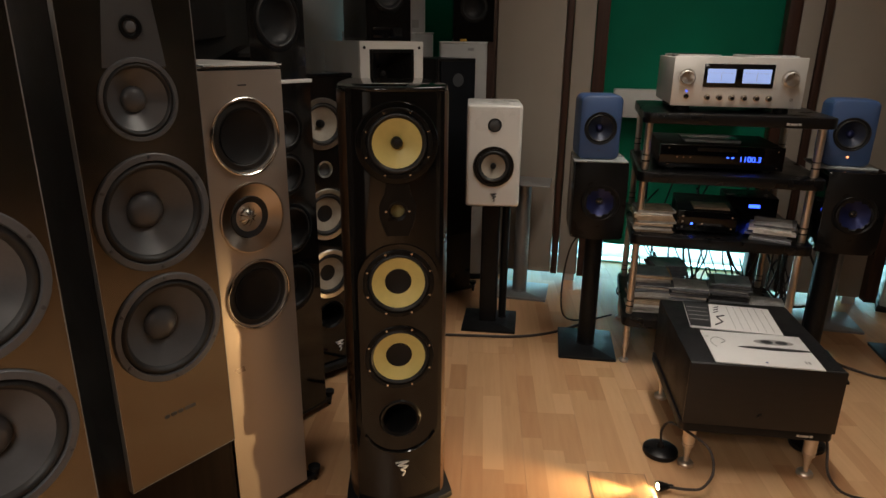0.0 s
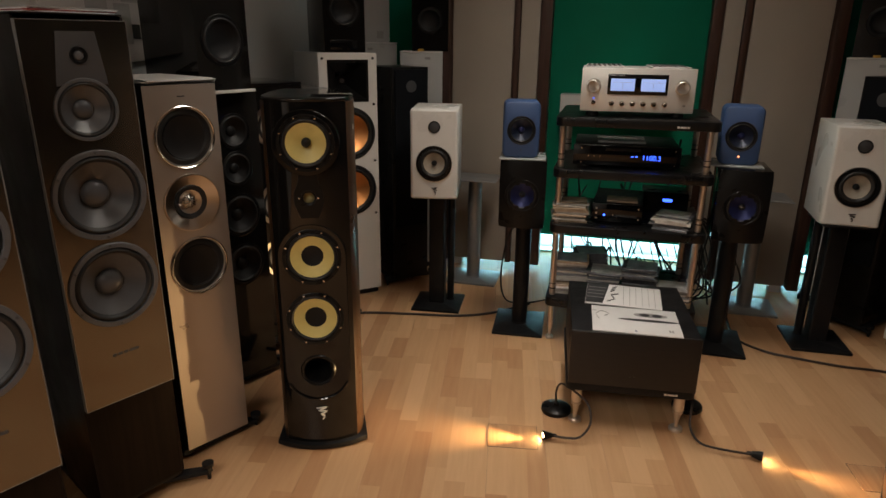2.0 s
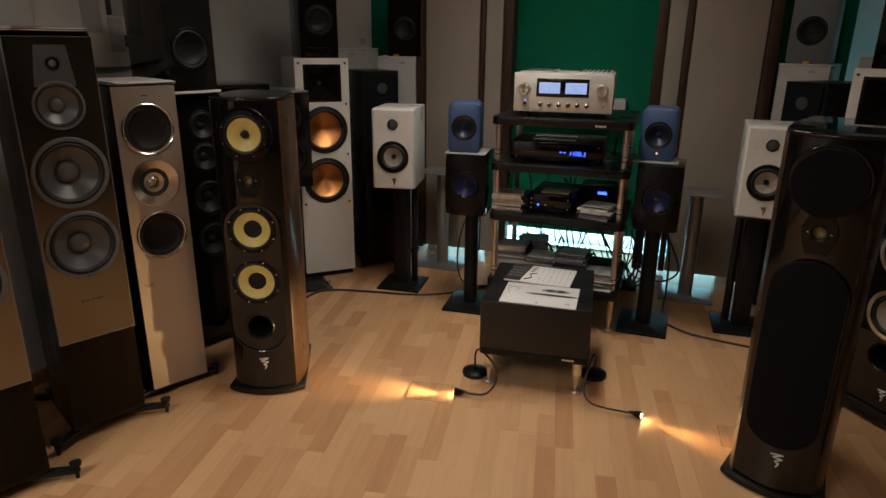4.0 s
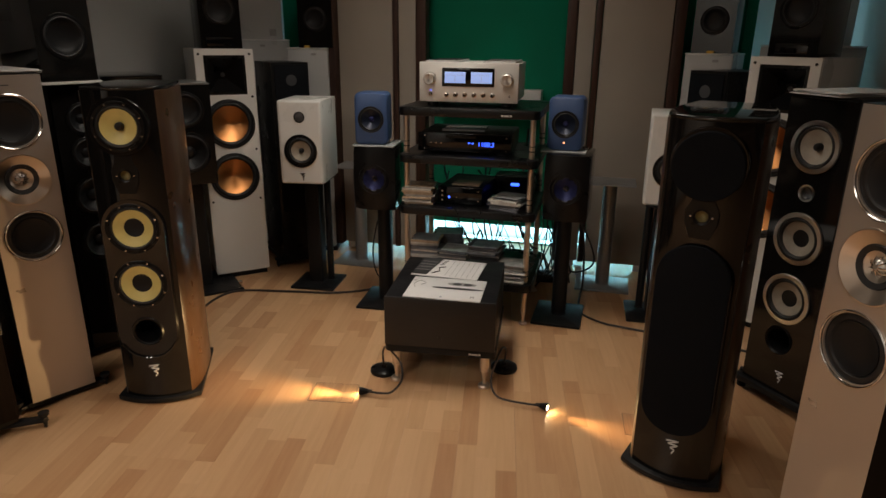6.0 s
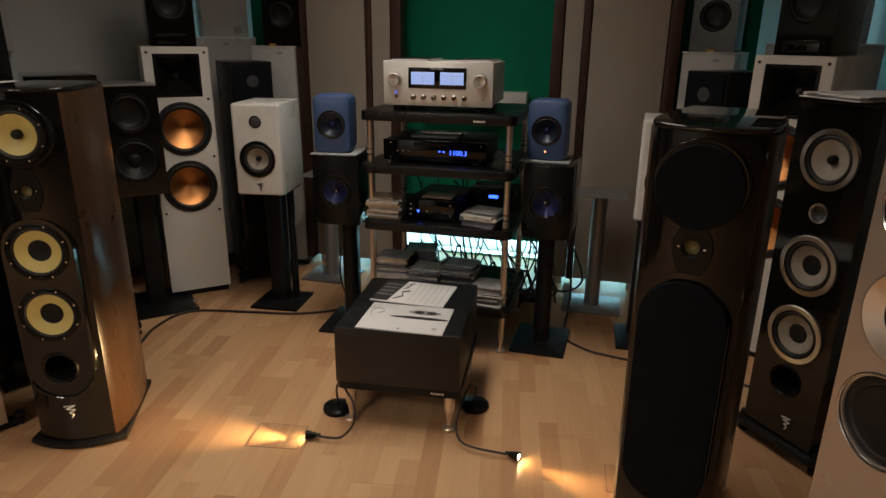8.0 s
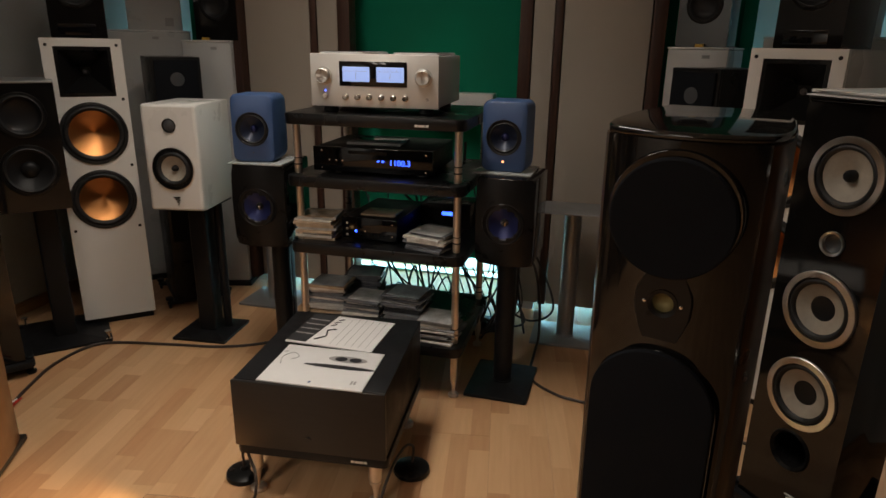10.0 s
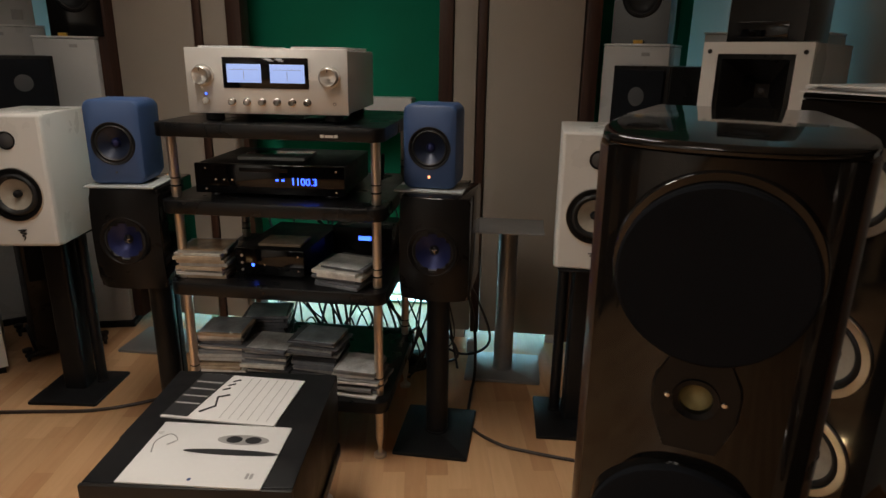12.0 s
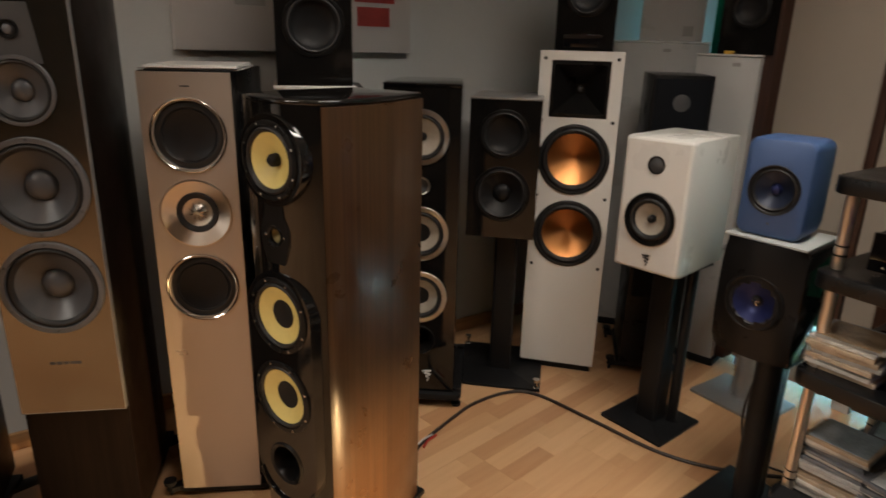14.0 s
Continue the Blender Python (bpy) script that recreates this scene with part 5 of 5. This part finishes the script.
mains = thing("mains_block", pose(0.86, 3.10, 0, 0, 0, 4), "black power distribution block on the floor", "power strip")
part("block_body", box(-0.28, 0.28, -0.04, 0.04, 0.0, 0.05, 0.006), "black_metal", mains)
for k in range(6):
    part("outlet", lathe([(0.021, 0.0502), (0.020, 0.0522), (0.018, 0.0512), (0, 0.0507)], pose(-0.225 + 0.09 * k, 0, 0), n=18), "rubber", mains)
wallbox = thing("floor_socket", pose(1.265, 3.268, 0), "small white socket box at the foot of the panel", "socket")
part("socket_body", box(-0.018, 0.018, -0.02, 0.02, 0.0, 0.052, 0.004), "socket", wallbox)

# ---- power amplifier on the floor ----
YAW = 5.2
base = pose(0.797, 1.803, 0, 0, 0, YAW)
plat = thing("amplifier_platform", base, "black low platform on four turned nickel legs", "platform")
part("platform_board", prism(rounded(0.44, 0.47, 0.02, 0, 0.245), 0.140, 0.172, 0.003), "black_metal", plat)
part("nameplate", bars([(0.115, 0.123, 0.151, 0.158), (0.125, 0.150, 0.151, 0.157), (0.152, 0.160, 0.151, 0.158)], 0.0098), "silver", plat)
for x in (-0.178, 0.175):
    for y in (0.040, 0.44):
        part("leg", lathe([(0, 0), (0.023, 0.0005), (0.024, 0.010), (0.021, 0.014), (0.008, 0.017), (0.007, 0.030), (0.013, 0.070), (0.018, 0.072), (0.018, 0.078), (0.015, 0.080), (0.015, 0.084), (0.019, 0.086), (0.019, 0.136), (0.015, 0.1395), (0, 0.1395)], pose(x, y, 0), n=24), "brass_steel", plat)
pow_ = thing("power_amplifier", base, "large black power amplifier on a low platform", "amplifier")
part("case", box(-0.214, 0.214, 0.0125, 0.485, 0.1725, 0.3745, 0.003), "black_metal", pow_)
part("front_panel", box(-0.2155, 0.2155, 0.0, 0.012, 0.173, 0.375, 0.003), "black_amp", pow_, "thick black front panel")
part("power_button", lathe([(0.008, 0.0), (0.0075, 0.003), (0, 0.0032)], front(0.0, 0.215), n=20), "black_amp", pow_)

mag = thing("brochure", base @ pose(0.005, 0.005, 0.3755, 0, 0, -2), "white brochure with a dark loudspeaker drawing, on the amplifier", "brochure")
part("booklet", box(-0.150, 0.148, 0.0, 0.218, 0.0, 0.004, 0.0008), "paper", mag)
def flat(points, z, m=None):
    own = bmesh.new()
    own.faces.new([own.verts.new((x, y, z)) for x, y in points])
    return own
def ellipse(cx, cy, a, b, turn=0.0, n=36):
    c, s = math.cos(radians(turn)), math.sin(radians(turn))
    return [(cx + a * math.cos(2 * math.pi * k / n) * c - b * math.sin(2 * math.pi * k / n) * s, cy + a * math.cos(2 * math.pi * k / n) * s + b * math.sin(2 * math.pi * k / n) * c) for k in range(n)]
part("print_panel", flat(ellipse(0.055, 0.160, 0.058, 0.019), 0.0046), "grey_ink", mag)
part("print_panel", flat(ellipse(0.035, 0.160, 0.018, 0.013), 0.0048), "ink", mag)
part("print_panel", flat(ellipse(0.078, 0.160, 0.018, 0.013), 0.0048), "ink", mag)
part("print_panel", flat(ellipse(0.045, 0.113, 0.105, 0.0105), 0.0046), "ink", mag)
for x in (0.105, 0.114):
    part("print_bar", flat([(x, 0.028), (x + 0.006, 0.028), (x + 0.006, 0.046), (x, 0.046)], 0.0046), "grey_ink", mag)
part("print_bar", flat(ellipse(-0.005, 0.018, 0.004, 0.005), 0.0046), "blue", mag)
part("print_bar", tube([(-0.125, 0.10, 0.0044), (-0.135, 0.14, 0.0044), (-0.115, 0.17, 0.0044), (-0.09, 0.15, 0.0044), (-0.105, 0.13, 0.0044)], 0.0012, n=5), "grey_ink", mag)
mag2 = thing("brochure", base @ pose(-0.022, 0.236, 0.3755, 0, 0, -6), "pale brochure with dark photograph and ruled lines, on the amplifier", "brochure")
part("booklet", box(-0.140, 0.140, 0.0, 0.215, 0.0, 0.005, 0.0008), "paper", mag2)
part("photo", flat([(-0.139, 0.006), (-0.075, 0.006), (-0.055, 0.213), (-0.139, 0.213)], 0.0056), "ink", mag2)
for k in range(4):
    part("photo_stripe", flat([(-0.135, 0.06 + 0.035 * k), (-0.075 + 0.003 * k, 0.06 + 0.035 * k), (-0.074 + 0.003 * k, 0.066 + 0.035 * k), (-0.135, 0.066 + 0.035 * k)], 0.0059), "grey_ink", mag2)
part("title_stroke", tube([(-0.058, 0.03, 0.0056), (-0.032, 0.06, 0.0056), (-0.045, 0.10, 0.0056), (-0.020, 0.115, 0.0056)], 0.003, n=5, resolution=1), "ink", mag2)
for k in range(3):
    part("title_stroke", tube([(-0.050 + 0.004 * k, 0.135 + 0.022 * k, 0.0056), (-0.034 + 0.004 * k, 0.148 + 0.022 * k, 0.0056)], 0.0022, n=5, resolution=1), "ink", mag2)
for k in range(6):
    part("rule", flat([(0.000 + 0.023 * k, 0.012), (0.0016 + 0.023 * k, 0.012), (0.0016 + 0.023 * k, 0.205), (0.000 + 0.023 * k, 0.205)], 0.0056), "grey_ink", mag2)


def gooseneck(root, path, tip, direction, label):
    """Round base, bent black neck and a small bell head with a lit bulb lying near the floor."""
    t = thing("gooseneck_lamp", pose(0, 0, 0), label, "lamp", "gooseneck lamps")
    part("base", lathe([(0, 0.0005), (0.054, 0.001), (0.056, 0.006), (0.054, 0.016), (0.046, 0.021), (0.012, 0.024), (0.010, 0.034), (0, 0.034)], pose(root[0], root[1], 0), n=40), "satin_black", t)
    part("neck", tube(path, 0.0042), "cable", t)
    d = Vector(direction).normalized()
    m = Matrix.Translation(tip) @ d.to_track_quat("Z", "Y").to_matrix().to_4x4()
    head = part("head", lathe([(0.0, -0.046), (0.006, -0.045), (0.007, -0.030), (0.010, -0.028), (0.011, -0.020), (0.0145, -0.010), (0.0165, 0.004), (0.0155, 0.004), (0.013, -0.008), (0.0, -0.012)], m, n=24), "satin_black", t)
    part("bulb", lathe([(0.0, -0.006), (0.008, -0.005), (0.0105, -0.001), (0.008, 0.0015), (0, 0.0025)], m, n=20), "bulb", head, "lit warm bulb")
    return t


gooseneck((0.545, 1.872), [(0.545, 1.872, 0.03), (0.542, 1.872, 0.085), (0.562, 1.855, 0.125), (0.620, 1.790, 0.130), (0.662, 1.745, 0.115), (0.672, 1.712, 0.065), (0.642, 1.682, 0.028), (0.598, 1.673, 0.022), (0.553, 1.673, 0.022)], (0.519, 1.672, 0.019), (-1, -0.28, 0.02), "black gooseneck lamp lying lit on the floor, base beside platform")
gooseneck((1.022, 2.024), [(1.022, 2.024, 0.03), (1.028, 2.022, 0.09), (1.020, 1.960, 0.128), (1.012, 1.860, 0.118), (1.005, 1.800, 0.060), (1.035, 1.762, 0.026), (1.100, 1.750, 0.020), (1.193, 1.746, 0.021)], (1.227, 1.745, 0.019), (1, -0.28, 0.02), "black gooseneck lamp lying lit on the floor, base beneath amplifier")

def floor_hatch(m):
    """A small lid let into the laminate, with a dark gap round it."""
    t = thing("floor_hatch", m, "small wooden lid of a floor socket let into the laminate", "floor hatch", "floor hatches")
    part("gap", box(-0.0865, 0.0865, -0.0685, 0.0685, 0.0002, 0.0005), "slot", t, "dark gap")
    part("lid", box(-0.085, 0.085, -0.067, 0.067, 0.0006, 0.0011, 0.0002, 1), "lid", t)


floor_hatch(pose(0.413, 1.665, 0, 0, 0, 9))
floor_hatch(pose(1.588, 1.745, 0, 0, 0, 4))

# ---- cables on the floor ----
loose_cable([(-0.36, 1.86, 0.006), (-0.400, 1.900, 0.006), (-0.450, 1.980, 0.006), (-0.514, 2.140, 0.006), (-0.552, 2.270, 0.006), (-0.545, 2.425, 0.006), (-0.470, 2.505, 0.006), (-0.228, 2.557, 0.006), (0.0, 2.600, 0.006), (0.163, 2.690, 0.006), (0.32, 2.85, 0.006)], 0.0062, "thick dark loudspeaker cable curving over the floor")
loose_cable([(-0.452, 2.03, 0.010), (-0.440, 1.990, 0.012), (-0.420, 1.960, 0.008)], 0.0035, "red loose cable end on the floor", "red_wire")
loose_cable([(-0.462, 2.02, 0.010), (-0.450, 1.975, 0.013), (-0.435, 1.945, 0.008)], 0.0035, "white loose cable end on the floor", "white_wire")
loose_cable([(1.240, 2.70, 0.50), (1.272, 2.86, 0.42), (1.295, 2.95, 0.25), (1.300, 2.98, 0.06), (1.292, 2.90, 0.006), (1.302, 2.70, 0.006), (1.400, 2.600, 0.006), (1.500, 2.568, 0.006), (1.690, 2.535, 0.006), (1.880, 2.525, 0.006), (2.1, 2.42, 0.006)], 0.0055, "dark loudspeaker cable dropping from loudspeaker to the floor")
loose_cable([(0.335, 2.72, 0.60), (0.30, 2.80, 0.5), (0.21, 2.78, 0.40), (0.18, 2.75, 0.2), (0.20, 2.80, 0.04), (0.30, 2.86, 0.006), (0.42, 2.95, 0.006)], 0.004, "thin black cable looping behind the loudspeaker stand")

# ---- laminate boards ----
floor = structure("floor", box(LEFT, SIDE, NEAR, BACK, -0.0098, -0.0080), "slot", "beech three-strip laminate floor with warm lamp glow")
turn = pose(0, 0, 0, 0, 0, 9)
BW, BL = 0.195, 1.29
board = box(0.0002, BW - 0.0002, 0.0002, BL - 0.0002, -0.0078, 0.0, 0.0003, 1)
me = bpy.data.meshes.new("board")
board.to_mesh(me)
board.free()
me.materials.append(M["laminate"])
rb = random.Random(3)
for i in range(-16, 30):
    shift = rb.uniform(0, BL)
    for j in range(-7, 6):
        m = turn @ Matrix.Translation((i * BW, j * BL + shift, 0))
        corners = [m @ Vector((x, y, 0)) for x in (0, BW) for y in (0, BL)]
        if max(c.x for c in corners) < LEFT - 0.0 or min(c.x for c in corners) > SIDE or max(c.y for c in corners) < NEAR or min(c.y for c in corners) > BACK:
            continue
        inside = all(LEFT < c.x < SIDE and NEAR < c.y < BACK for c in corners)
        data = me
        if not inside:
            cut = bmesh.new()
            cut.from_mesh(me)
            cut.transform(m)
            for point, normal in (((LEFT, 0, 0), (-1, 0, 0)), ((SIDE, 0, 0), (1, 0, 0)), ((0, NEAR, 0), (0, -1, 0)), ((0, BACK, 0), (0, 1, 0))):
                bmesh.ops.bisect_plane(cut, geom=cut.verts[:] + cut.edges[:] + cut.faces[:], plane_co=point, plane_no=normal, clear_outer=True)
            if not cut.faces:
                cut.free()
                continue
            cut.transform(m.inverted())
            data = bpy.data.meshes.new("board")
            cut.to_mesh(data)
            cut.free()
            data.materials.append(M["laminate"])
        ob = new("board", data)
        ob.parent = floor
        ob.matrix_local = m
